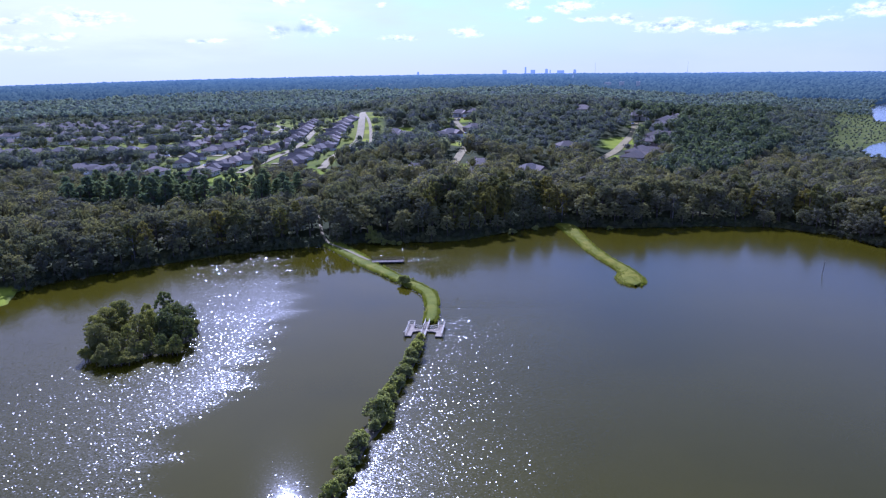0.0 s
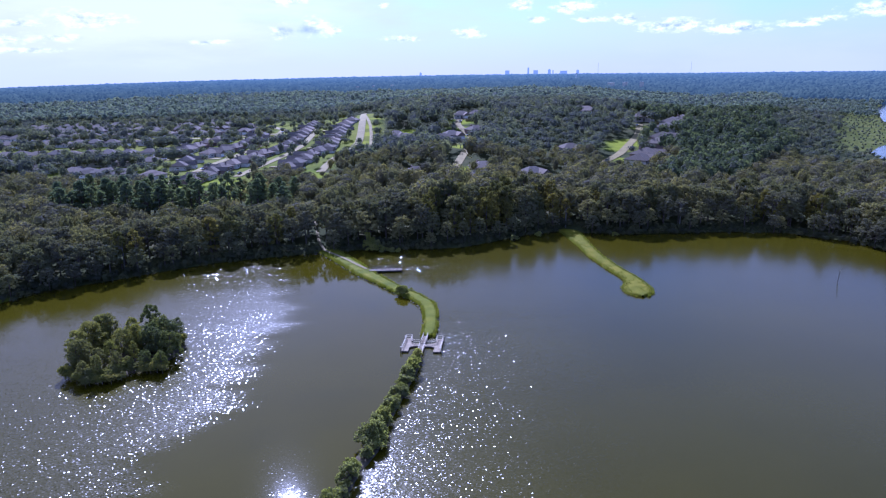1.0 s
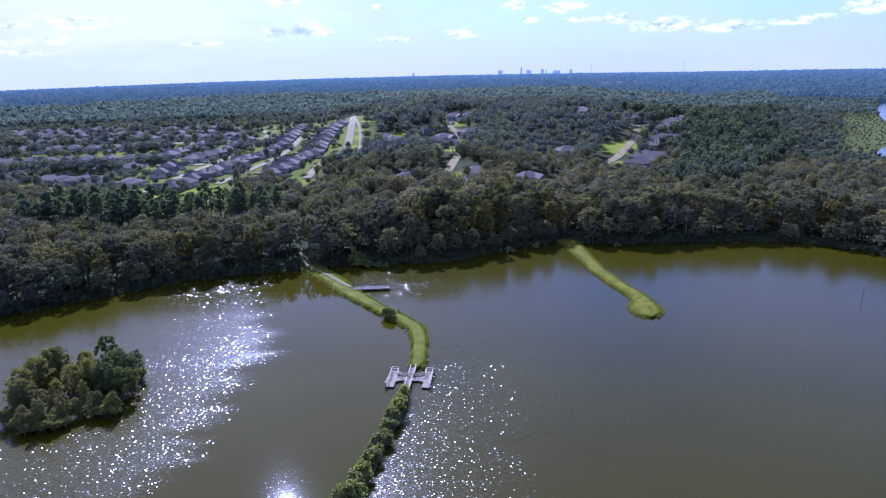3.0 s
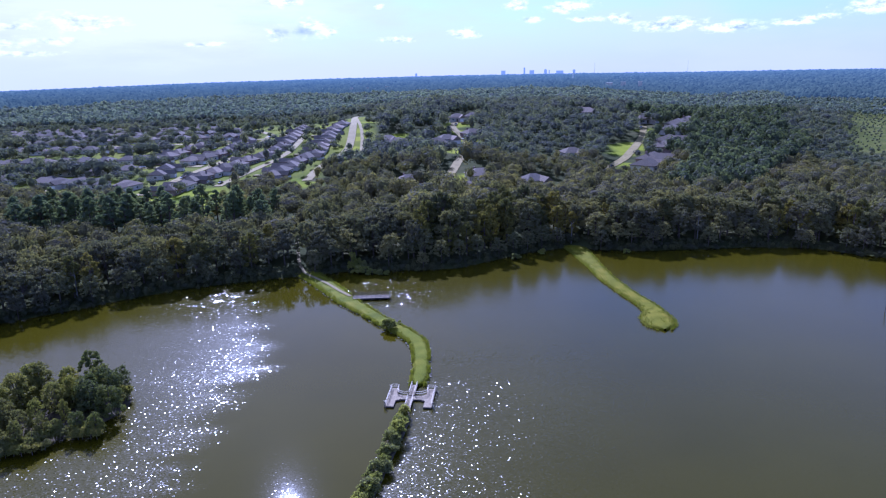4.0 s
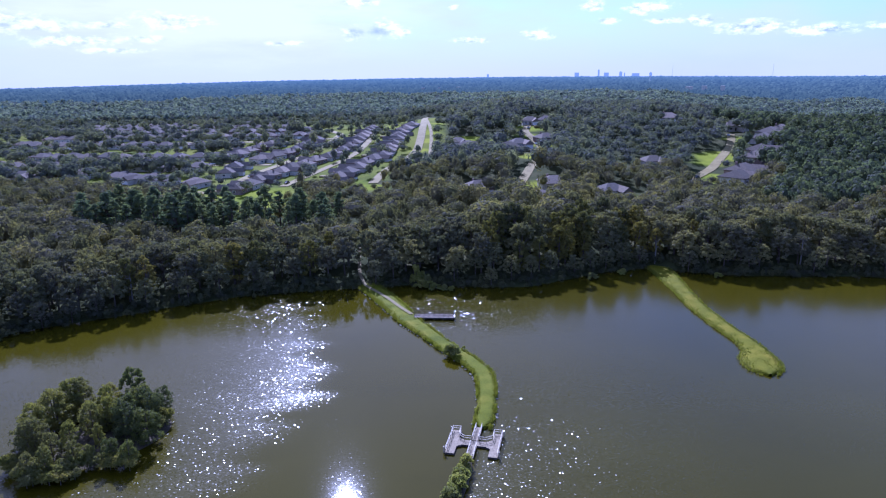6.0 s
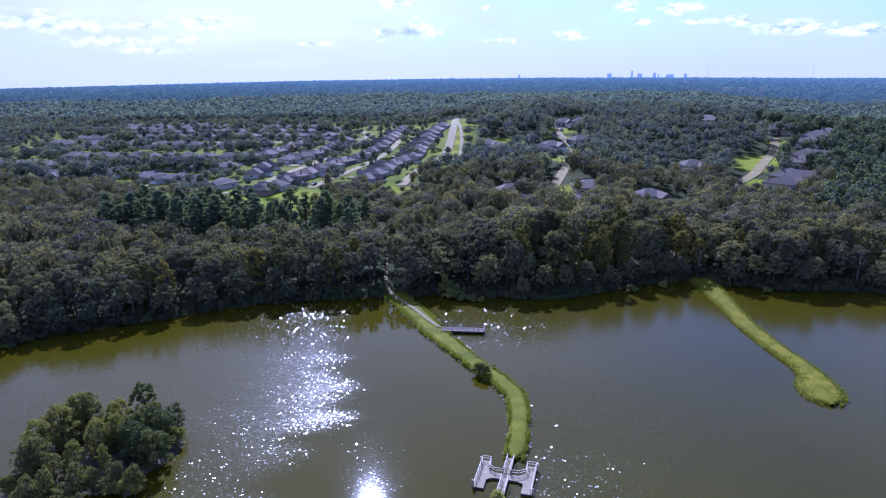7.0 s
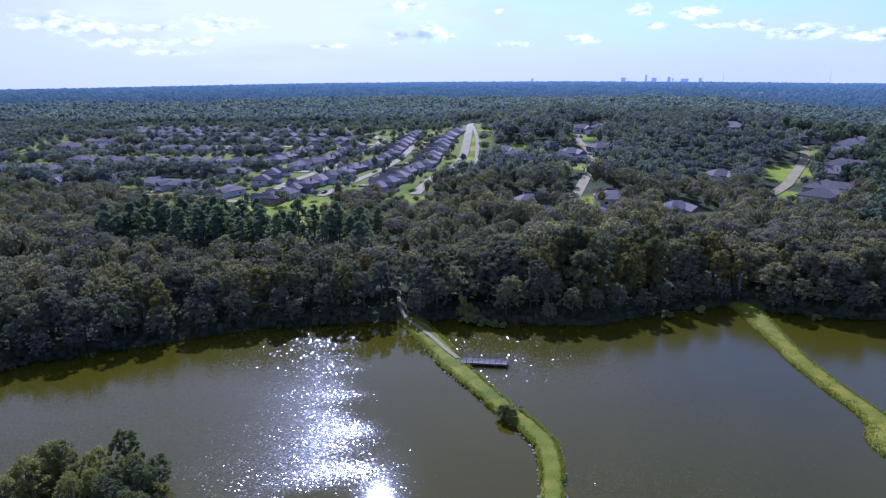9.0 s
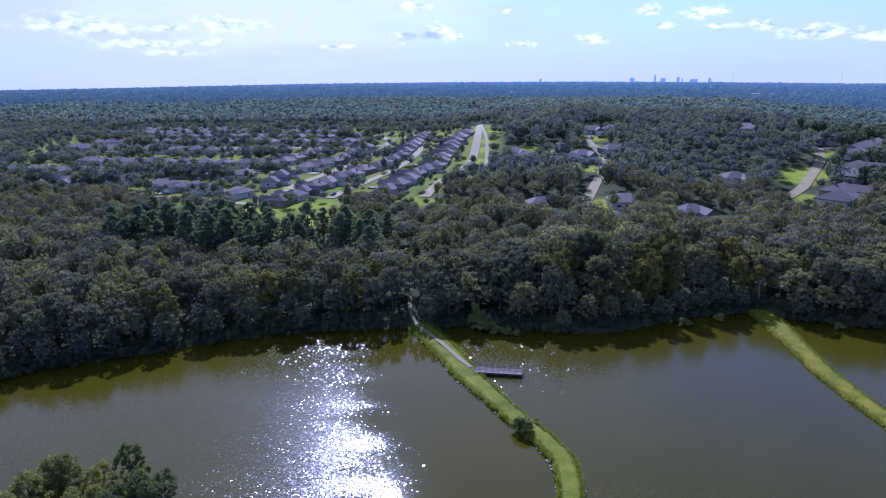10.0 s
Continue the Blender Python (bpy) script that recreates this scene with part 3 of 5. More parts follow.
def build_ground():
    az = np.radians(np.concatenate([np.arange(-180, -64, 4), np.arange(-64, 60, 0.6), np.arange(60, 180, 4)]))
    rad = np.concatenate([[2, 40, 80], np.arange(110, 720, 4.5), 720 * 1.03 ** np.arange(0, 65)])
    rad = rad[rad < 4880]
    A, Rr = np.meshgrid(az, rad, indexing="ij")
    X, Y = np.sin(A) * Rr, np.cos(A) * Rr
    Z = land(X, Y)
    na, nr = X.shape
    idx = np.arange(na * nr).reshape(na, nr)
    nxt = np.roll(idx, -1, axis=0)
    faces = np.stack([idx[:, :-1], idx[:, 1:], nxt[:, 1:], nxt[:, :-1]], -1).reshape(-1, 4)
    me = mesh_of("ground", np.stack([X, Y, Z], -1).reshape(-1, 3), faces[:, ::-1], GROUND, True)
    lawn = inside(X, Y, ESTATE).astype(float) * 0.55
    for x, y, r in LAWNS:
        lawn = np.maximum(lawn, np.clip((r - np.hypot(X - x, Y - y)) / 3 + 0.5, 0, 1))
    d = pond_distance(X, Y)
    lawn = np.maximum(lawn, ((X < -118) & (Y < 196) & (d > 0)).astype(float))
    lawn = np.maximum(lawn, 0.25 * ((X > 0.57 * Y) & (Y > 500) & (Y < 1300)))
    at = me.attributes.new("lawn", "FLOAT", "POINT")
    at.data.foreach_set("value", lawn.ravel().astype(np.float32))
    tagged(new("ground", me), "gently rising land with leaf litter and green lawns", "ground", kind="structure")


build_ground()


def build_water():
    xs, ys = np.arange(-240, 261, 3.0), np.arange(-110, 281, 3.0)
    X, Y = np.meshgrid(xs, ys, indexing="ij")
    nx, ny = X.shape
    idx = np.arange(nx * ny).reshape(nx, ny)
    faces = np.stack([idx[:-1, :-1], idx[1:, :-1], idx[1:, 1:], idx[:-1, 1:]], -1).reshape(-1, 4)
    me = mesh_of("water", np.stack([X, Y, X * 0], -1).reshape(-1, 3), faces, WATER, True)
    # calm water in the lee of the causeway, ruffled water beyond it
    lee = np.interp(Y, [60, 94, 106, 115, 121, 135, 150, 162, 169, 182, 197, 205, 219, 226, 240], [-45, -47, -50.5, -49, -42, -42, -41, -41, -36, -36, -43, -44, -50, -51, -53])
    lee = lee + 2.2 * np.sin(Y * 0.45) + 1.4 * np.sin(Y * 1.13 + X * 0.1)
    bar = np.interp(Y, [60, 88, 112, 132, 150, 165, 185, 200, 225, 240], [-22, -17.5, -12.5, -9, -5, -3, -4, -15, -30, -40])
    calm = np.clip((X - lee) / np.interp(Y, [150, 175], [5, 10]) + 0.5, 0, 1) * np.clip((bar - X) / 3 + 0.5, 0, 1)
    far_right = np.clip((X - bar - 10) / 40, 0, 1) * 0.87
    behind = np.clip((Y - 165) / 20, 0, 1) * np.clip((X - bar) / 4, 0, 1) * np.interp(Y, [206, 214], [0.8, 0.45])
    ripple = 1 - np.maximum(np.maximum(calm * np.interp(Y, [150, 172], [0.955, 0.90]), far_right), behind)
    ripple = np.where(X < lee + 4, ripple * np.interp(Y, [90, 112, 130, 142, 152, 175, 192, 204, 216, 228], [1.7, 1.3, 0.95, 0.75, 0.58, 0.27, 0.23, 0.27, 0.44, 0.58]) * np.interp(X, [-125, -95, -80], [0.7, 0.85, 1.0]), ripple)
    windward = np.clip((X - bar) / 2, 0, 1) * np.clip((bar + 44 - X) / 38, 0, 1) * np.clip((166 - Y) / 8, 0, 1)
    ripple += windward * np.interp(Y, [95, 125, 160], [0.5, 0.15, 0.0]) + 0.12 * np.exp(-(np.hypot((X + 9) * 0.8, (Y - 220) * 1.4) / 12) ** 2)
    at = me.attributes.new("ripple", "FLOAT", "POINT")
    at.data.foreach_set("value", ripple.ravel().astype(np.float32))
    # ripples too fine to tell apart blur the reflections of the open water
    fine = np.clip((X - bar - 6) / 40, 0, 1) * 0.115 + np.clip((lee - X) / 8, 0, 1) * np.interp(X, [-105, -80], [0.4, 1.0]) * np.interp(Y, [150, 168, 198, 212, 228], [0.08, 0.11, 0.11, 0.06, 0.04])
    fine += windward * 0.05
    me.attributes.new("fine_ripple", "FLOAT", "POINT").data.foreach_set("value", fine.ravel().astype(np.float32))
    chop = np.clip((lee + 4 - X) / 3, 0, 1) * np.interp(Y, [158, 168, 205, 214, 230], [0.0, 0.48, 0.42, 0.30, 0.30])
    me.attributes.new("chop", "FLOAT", "POINT").data.foreach_set("value", chop.ravel().astype(np.float32))
    brief = np.clip((X - bar) / 3, 0, 1) * np.clip((172 - Y) / 6, 0, 1)
    me.attributes.new("short_waves", "FLOAT", "POINT").data.foreach_set("value", brief.ravel().astype(np.float32))
    tagged(new("water", me), "murky olive pond water with wind ripples", "pond", kind="structure")
    for name, poly, z in (("lake", [(480, 735), (520, 690), (720, 830), (1000, 960), (1250, 1300), (800, 1150), (690, 1060), (600, 940)], 1.9),
                          ("lake", [(296, 455), (318, 432), (380, 470), (470, 560), (470, 600), (378, 555), (338, 520), (310, 486)], 1.4)):
        me = mesh_of(name, [(x, y, z) for x, y in poly], [tuple(range(len(poly)))], WATER)
        me.attributes.new("ripple", "FLOAT", "POINT").data.foreach_set("value", [0.5] * len(poly))
        tagged(new(name, me), "blue open lake water among the woods", "lake", kind="structure")


build_water()


def ribbon(name, line, width, mat, lift, label, category="road", step=4.0):
    """A strip that follows the land."""
    pts = [Vector((*p, 0)) for p in line]
    path = []
    for a, b in zip(pts, pts[1:]):
        n = max(1, int((b - a).length / step))
        path += [a.lerp(b, i / n) for i in range(n)]
    path.append(pts[-1])
    for _ in range(3):
        path = [path[0]] + [(path[i - 1] + path[i] * 2 + path[i + 1]) / 4 for i in range(1, len(path) - 1)] + [path[-1]]
    verts, faces = [], []
    for i, p in enumerate(path):
        d = (path[min(i + 1, len(path) - 1)] - path[max(i - 1, 0)]).normalized()
        s = Vector((d.y, -d.x, 0))
        for u in (-1, -0.5, 0, 0.5, 1):
            q = p + s * u * width / 2
            verts.append((q.x, q.y, float(ground_height(q.x, q.y)) + lift))
        if i:
            b = (i - 1) * 5
            faces += [(b + j, b + j + 1, b + j + 6, b + j + 5) for j in range(4)]
    me = mesh_of(name, verts, faces, mat, True)
    return tagged(new(name, me), label, category, kind="structure")


ribbon("road", MAIN_ROAD, 5.8, CONCRETE, 0.35, "pale concrete main street climbing the hill")
for s in STREETS:
    ribbon("road", s, 5.5, CONCRETE, 0.3, "pale concrete residential street between houses")
ribbon("footpath", FOOTPATH, 2.5, CONCRETE, 0.4, "pale concrete footpath beside the main street", "footpath")

# ---- grassy causeway, spit and islet in the pond ----
CAUSEWAY = [(-44, 247, 4.5), (-40, 240, 3.6), (-31.3, 226, 3.5), (-26, 216, 3.2), (-18, 204.5, 2.5), (-13, 197, 2.4), (-7.8, 190.5, 2.4), (-4.4, 184.5, 2.4), (-3.4, 178, 2.2), (-3.2, 171, 2.1),
            (-3.3, 165, 2.0), (-3.8, 160.8, 1.8)]
SPIT = [(50.5, 273, 4.2), (52, 263, 3.9), (53.1, 245, 2.9), (53.8, 231.5, 2.8), (56.1, 217.2, 2.7), (58.6, 207.2, 2.7), (59.3, 201, 3.3), (58.1, 195, 4.9), (57.8, 190.4, 4.2), (57.7, 187.7, 1.6)]
HEDGE_BANK = [(-5.2, 150, 1.0), (-6.5, 143, 1.3), (-9, 132, 1.5), (-11.5, 120, 1.5), (-13, 110, 1.8), (-15, 104, 1.4), (-17, 94, 1.3), (-18.5, 86, 1.3), (-20.5, 76, 1.3), (-23, 64, 1.2)]


def resample(line, step):
    out = []
    for a, b in zip(line, line[1:]):
        a, b = Vector(a), Vector(b)
        n = max(1, int((b.xy - a.xy).length / step))
        out += [a.lerp(b, i / n) for i in range(n)]
    out.append(Vector(line[-1]))
    for _ in range(4):
        out = [out[0]] + [(out[i - 1] + out[i] * 2 + out[i + 1]) / 4 for i in range(1, len(out) - 1)] + [out[-1]]
    return out


def bar_of_land(name, line, height, mat, label, seed, wobble=0.35):
    path = resample(line, 0.8)
    verts, faces, us = [], [], np.linspace(-1, 1, 13)
    for i, p in enumerate(path):
        d = (path[min(i + 1, len(path) - 1)] - path[max(i - 1, 0)])
        d = Vector((d.x, d.y)).normalized()
        s = Vector((d.y, -d.x))
        ends = min(1.0, 0.25 + i * 0.3, 0.25 + (len(path) - 1 - i) * 0.3)
        for u in us:
            edge = noise.noise((p.x * 0.6, p.y * 0.6, seed + (5 if u > 0 else 0))) * wobble + noise.noise((p.x * 2.1, p.y * 2.1, seed)) * wobble * 0.5
            w = (p.z + edge) * ends
            q = Vector((p.x, p.y)) + s * u * w
            z = height * (1 - abs(u) ** 5 * 1.5) + noise.noise((q.x * 0.5, q.y * 0.5, seed + 9)) * 0.12
            verts.append((q.x, q.y, z))
        if i:
            b, n = (i - 1) * len(us), len(us)
            faces += [(b + j, b + j + 1, b + j + n + 1, b + j + n) for j in range(n - 1)]
    return tagged(new(name, mesh_of(name, verts, faces, mat, True)), label, "land", kind="structure")


bar_of_land("causeway", CAUSEWAY, 0.75, TURF, "narrow green grass causeway winding into the pond", 3)
bar_of_land("spit", SPIT, 0.65, TURF_SUNNY, "green mown grass spit ending in a round head", 13)
bar_of_land("sunken_bank", HEDGE_BANK, 0.35, MUD, "low muddy bank under a line of shrubs", 23)


def build_trail():
    """The gravel trail on the causeway, from the wood to the pier."""
    path = resample([(-56, 290, 0), (-51.3, 269.4, 0), (-49.2, 260, 0), (-46.8, 250.1, 0), (-43.5, 243, 0), (-38.6, 237.0, 0), (-34.2, 231.4, 0), (-29.4, 224, 0), (-25.4, 218.6, 0)], 1.0)
    verts, faces = [], []
    for i, p in enumerate(path):
        d = path[min(i + 1, len(path) - 1)] - path[max(i - 1, 0)]
        s = Vector((d.y, -d.x)).normalized()
        for u in (-0.55, 0, 0.55):
            q = p.xy + s * u
            z = max(0.92 if q.y < 252 else 0, float(land(q.x, q.y)) + 0.25)
            verts.append((q.x, q.y, z))
        if i:
            b = (i - 1) * 3
            faces += [(b + j, b + j + 1, b + j + 4, b + j + 3) for j in range(2)]
    tagged(new("trail", mesh_of("trail", verts, faces, GRAVEL, True)), "pale gravel trail on the grass causeway", "path", kind="structure")


build_trail()

# ---- plants ----
def rng(seed):
    return np.random.default_rng(seed)


def leaf_cloud(r, n, centres, radii, size, flat=0.75, out=1.0, jitter=0.75):
    """n leaf triangles on the shells of clumps at the given centres. Returns an array (n, 3, 3)."""
    which = r.integers(0, len(centres), n)
    d = r.normal(size=(n, 3))
    d /= np.linalg.norm(d, axis=1)[:, None]
    d[:, 2] = np.where(d[:, 2] < -0.35, -d[:, 2], d[:, 2])
    rad = radii[which] * r.uniform(0.6, 1.14, n)
    c = centres[which] + d * rad[:, None] * [1, 1, flat]
    nrm = d * out + r.normal(size=(n, 3)) * jitter
    nrm /= np.linalg.norm(nrm, axis=1)[:, None]
    a = np.cross(nrm, r.normal(size=(n, 3)))
    a /= np.linalg.norm(a, axis=1)[:, None] + 1e-9
    b = np.cross(nrm, a)
    s = size * r.uniform(0.6, 1.35, n)[:, None]
    return np.stack([c + a * s, c - a * s * 0.6 + b * s * 0.85, c - a * s * 0.5 - b * s * 0.8], 1)


ICO = None


def core_tris(centres, radii, flat, shrink=0.8):
    global ICO
    if ICO is None:
        bm = bmesh.new()
        bmesh.ops.create_icosphere(bm, subdivisions=1, radius=1)
        ICO = np.array([[v.co[:] for v in f.verts] for f in bm.faces])
        bm.free()
    return np.concatenate([ICO * (rad * shrink) * np.array([1, 1, flat]) + c for c, rad in zip(centres, radii)])


def crown_clumps(r, kind, h, low=0.24):
    """Centres and radii of a crown's clumps, for a tree h high."""
    if kind == "oak":
        n = 92
        a, t = r.uniform(0, 6.283, n), r.uniform(0, 1, n) ** 0.8
        q = np.sqrt(r.uniform(0.15, 1, n)) * h * 0.41 * (1 - 0.6 * t ** 2.2)
        z = h * (low + (0.92 - low) * t)
        rad = h * r.uniform(0.035, 0.085, n)
    elif kind == "gum":
        n = 80
        a, t = r.uniform(0, 6.283, n), r.uniform(0, 1, n)
        q = np.sqrt(r.uniform(0.15, 1, n)) * h * 0.24 * np.sqrt(np.clip(1 - ((t - 0.36) / 0.66) ** 2, 0.04, 1))
        z = h * (0.14 + 0.82 * t)
        rad = h * r.uniform(0.03, 0.068, n)
    elif kind == "thicket":
        n = 85
        a, t = r.uniform(0, 6.283, n), r.uniform(0, 1, n)
        q = np.sqrt(r.uniform(0.2, 1, n)) * h * 0.36 * np.sqrt(np.maximum(0.05, 1 - (1.6 * (t - 0.38)) ** 2))
        z = h * (0.06 + 0.88 * t)
        rad = h * r.uniform(0.05, 0.105, n)
    elif kind == "pine":
        n = 40
        a, t = r.uniform(0, 6.283, n), np.linspace(0, 1, n)
        q = np.sqrt(r.uniform(0.1, 1, n)) * h * 0.185 * (1.08 - 0.85 * t ** 1.3)
        z = h * (0.36 + 0.61 * t)
        rad = h * r.uniform(0.028, 0.06, n)
    else:
        n = 26
        a, t = r.uniform(0, 6.283, n), r.uniform(0, 1, n)
        q = np.sqrt(r.uniform(0, 1, n)) * h * 0.5 * (1 - 0.4 * t)
        z = h * (0.15 + 0.6 * t)
        rad = h * r.uniform(0.09, 0.2, n)
    c = np.stack([np.cos(a) * q, np.sin(a) * q, z], 1)
    return c, rad


def trunk_mesh(r, h, kind, clumps):
    bm = bmesh.new()
    girth = h * (0.022 if kind == "pine" else 0.026)
    tops = [clumps[i] for i in r.choice(len(clumps), 5, replace=False)]
    segs = [((0, 0, -0.6), (h * 0.01, 0, h * 0.32), girth, girth * 0.75), ((h * 0.01, 0, h * 0.32), (0, h * 0.01, h * 0.85), girth * 0.75, girth * 0.25)]
    for c in tops:
        segs.append(((h * 0.006, 0, h * r.uniform(0.25, 0.5)), tuple(c), girth * 0.42, girth * 0.12))
    for a, b, ra, rb in segs:
        a, b = Vector(a), Vector(b)
        q = (b - a).to_track_quat("Z", "X").to_matrix().to_4x4()
        bmesh.ops.create_cone(bm, cap_ends=True, segments=7, radius1=ra, radius2=rb, depth=(b - a).length, matrix=Matrix.Translation((a + b) / 2) @ q)
    return bm_mesh("trunk", bm, BARK)


def make_tree(name, kind, mat, h, n, leaf, seed, label, low=0.24):
    """A tree, h metres high, standing at the origin: trunk with limbs, crown."""
    r = rng(seed)
    c, rad = crown_clumps(r, kind, h, low)
    flat = 0.72 if kind not in ("gum", "thicket") else 1.0
    tris = np.concatenate([leaf_cloud(r, n, c, rad, leaf, flat), core_tris(c[:50], rad[:50], flat, 0.45 if kind in ("shrub", "thicket") else 0.8)])
    root = tagged(new(name), label, "tree" if kind != "shrub" else "shrub")
    part("trunk" if kind != "shrub" else "stem", trunk_mesh(r, h, kind, c), root)
    part("crown", tri_mesh("crown", tris, mat), root)
    return root


def scatter(r, x0, x1, y0, y1, gap, keep):
    """Jittered places on a grid, where keep(x, y) holds."""
    xs, ys = np.meshgrid(np.arange(x0, x1, gap), np.arange(y0, y1, gap), indexing="ij")
    ys = ys + (np.arange(xs.shape[0]) % 2)[:, None] * gap / 2
    x = (xs + r.uniform(-0.38, 0.38, xs.shape) * gap).ravel()
    y = (ys + r.uniform(-0.38, 0.38, xs.shape) * gap).ravel()
    k = keep(x, y)
    return x[k], y[k]


def canopy_height(x):
    return np.interp(x, [-200, -60, -30, -5, 15, 40, 60, 150, 220], [13.5, 13.5, 16, 19.5, 19.5, 16.5, 14.5, 15.5, 15])


TRAIL_LINE = [(-56, 290), (-51.3, 269.4), (-49.2, 260), (-46.8, 250.1), (-43.5, 243), (-38.5, 236.6)]
BELT = 26.0


def shore_places():
    r = rng(11)

    def keep(x, y):
        d = pond_distance(x, y)
        return (d > -0.6) & (d < BELT) & (y > 196) & (line_distance(x, y, TRAIL_LINE) > np.where(y > 258, 2.6, 1.1)) & (np.hypot(x - 51, y - 269) > 5.5) & (np.hypot(x + 25, y - 246) > 4.5)
    return r, *scatter(r, -205, 205, 190, 310, 6.3, keep)


def build_shore_trees():
    labels = {"oak": "broad grey-green oak tree on the wooded shore", "gum": "tall yellow-green sweetgum tree on the wooded shore",
              "pine": "slender dark pine tree behind the shore"}
    protos = {"oak": [make_tree("oak_tree", "oak", OAK, 14, 2300, 0.32, 100 + i, labels["oak"]) for i in range(5)],
              "gum": [make_tree("sweetgum_tree", "gum", GUM, 16, 2200, 0.295, 200 + i, labels["gum"]) for i in range(4)],
              "edge": [make_tree("oak_tree", "oak", OAK, 14, 2100, 0.32, 150 + i, "low oak leaning over the shaded water's edge", 0.30) for i in range(3)]}
    r, xs, ys = shore_places()
    d = pond_distance(xs, ys)
    used = {}
    for x, y, dd in zip(xs, ys, d):
        gum = 0.55 if -12 < x < 48 else (0.4 if x > 120 else 0.15)
        kind = "gum" if r.uniform() < gum else "oak"
        kind = "edge" if dd < 6 else kind
        h = float(canopy_height(x)) * r.uniform(0.8, 1.12) 
        # the edge of the wood climbs from the water to the full canopy
        h = min(h, 0.727 * (10.5 + max(dd, 0)) * r.uniform(0.8, 1.1))
        i = int(r.integers(0, len(protos[kind])))
        p = protos[kind][i]
        base = 16 if kind == "gum" else 14
        m = Matrix.Translation((x, y, float(land(x, y)) - 0.1)) @ Matrix.Rotation(r.uniform(0, 6.283), 4, "Z") @ Matrix.Diagonal((h / base * r.uniform(0.78, 1.08),) * 2 + (h / base, 1))
        if (kind, i) not in used:
            used[kind, i] = True
            p.matrix_basis = m
        else:
            copy_thing_at(p, m)


def copy_thing_at(p, m):
    """A copy at m, whatever the pose and scale of p are now."""
    q = copy_thing(p, m)
    q.matrix_basis = m
    return q


build_shore_trees()


def build_pines():
    protos = [make_tree("pine_tree", "pine", PINE, 18.5, 2400, 0.30, 300 + i, "slender dark pine with a bare trunk behind the shore wood") for i in range(3)]
    r = rng(31)
    first = set()
    xs, ys = scatter(r, -165, -66, 286, 318, 6.8, lambda x, y: (np.hypot(x + 90, y - 300) > 6) & (np.hypot(x + 72, y - 292) > 5) & (np.hypot(x + 121, y - 340) > 26))
    for x, y in zip(xs, ys):
        i = int(r.integers(0, 3))
        h = r.uniform(0.72, 1.08)
        w = h * r.uniform(1.0, 1.35)
        m = Matrix.Translation((x, y, float(land(x, y)) - 0.1)) @ Matrix.Rotation(r.uniform(0, 6.283), 4, "Z") @ Matrix.Diagonal((w, w, h, 1))
        if i in first:
            copy_thing_at(protos[i], m)
        else:
            first.add(i)
            protos[i].matrix_basis = m


build_pines()


CROWN_SHAPE = {"oak": (0.43, 0.30, 0.60), "gum": (0.27, 0.42, 0.54), "pine": (0.22, 0.26, 0.70), "shrub": (0.5, 0.42, 0.42)}


def dome_tree(r, kind, n, leaf, core, jitter=0.25):
    """Leaves of a crown 1 high: a dome swollen by limbs, over a closed heart."""
    wide, tall, mid = CROWN_SHAPE[kind]
    limbs = r.normal(size=(13, 3))
    limbs[:, 2] = np.abs(limbs[:, 2]) * 0.9 - 0.25
    limbs /= np.linalg.norm(limbs, axis=1)[:, None]
    size = r.uniform(0.10, 0.34, 13)

    def swell(d):
        return 0.80 + ((1 + size) * np.exp((d @ limbs.T - 1) / 0.075) * 0.30).max(1)
    d = r.normal(size=(n, 3))
    d[:, 2] = np.where(d[:, 2] < 0, np.where(r.uniform(size=n) < 0.6, -d[:, 2], d[:, 2]), d[:, 2])
    d /= np.linalg.norm(d, axis=1)[:, None]
    shape = np.array([wide, wide, tall])
    c = d * (swell(d) * r.uniform(0.9, 1.05, n))[:, None] * shape + [0, 0, mid]
    nrm = d / shape * wide + r.normal(size=(n, 3)) * jitter
    nrm /= np.linalg.norm(nrm, axis=1)[:, None]
    a = np.cross(nrm, r.normal(size=(n, 3)))
    a /= np.linalg.norm(a, axis=1)[:, None] + 1e-9
    b = np.cross(nrm, a)
    s = leaf * r.uniform(0.6, 1.35, n)[:, None]
    tris = np.stack([c + a * s, c - a * s * 0.6 + b * s * 0.85, c - a * s * 0.5 - b * s * 0.8], 1)
    if core:
        heart = core_tris(np.zeros((1, 3)), np.ones(1), 1.0, 1.0).reshape(-1, 3)
        heart = heart / np.linalg.norm(heart, axis=1)[:, None]
        heart = heart * (swell(heart) * 0.76)[:, None] * shape + [0, 0, mid]
        tris = np.concatenate([tris, heart.reshape(-1, 3, 3)])
    return tris


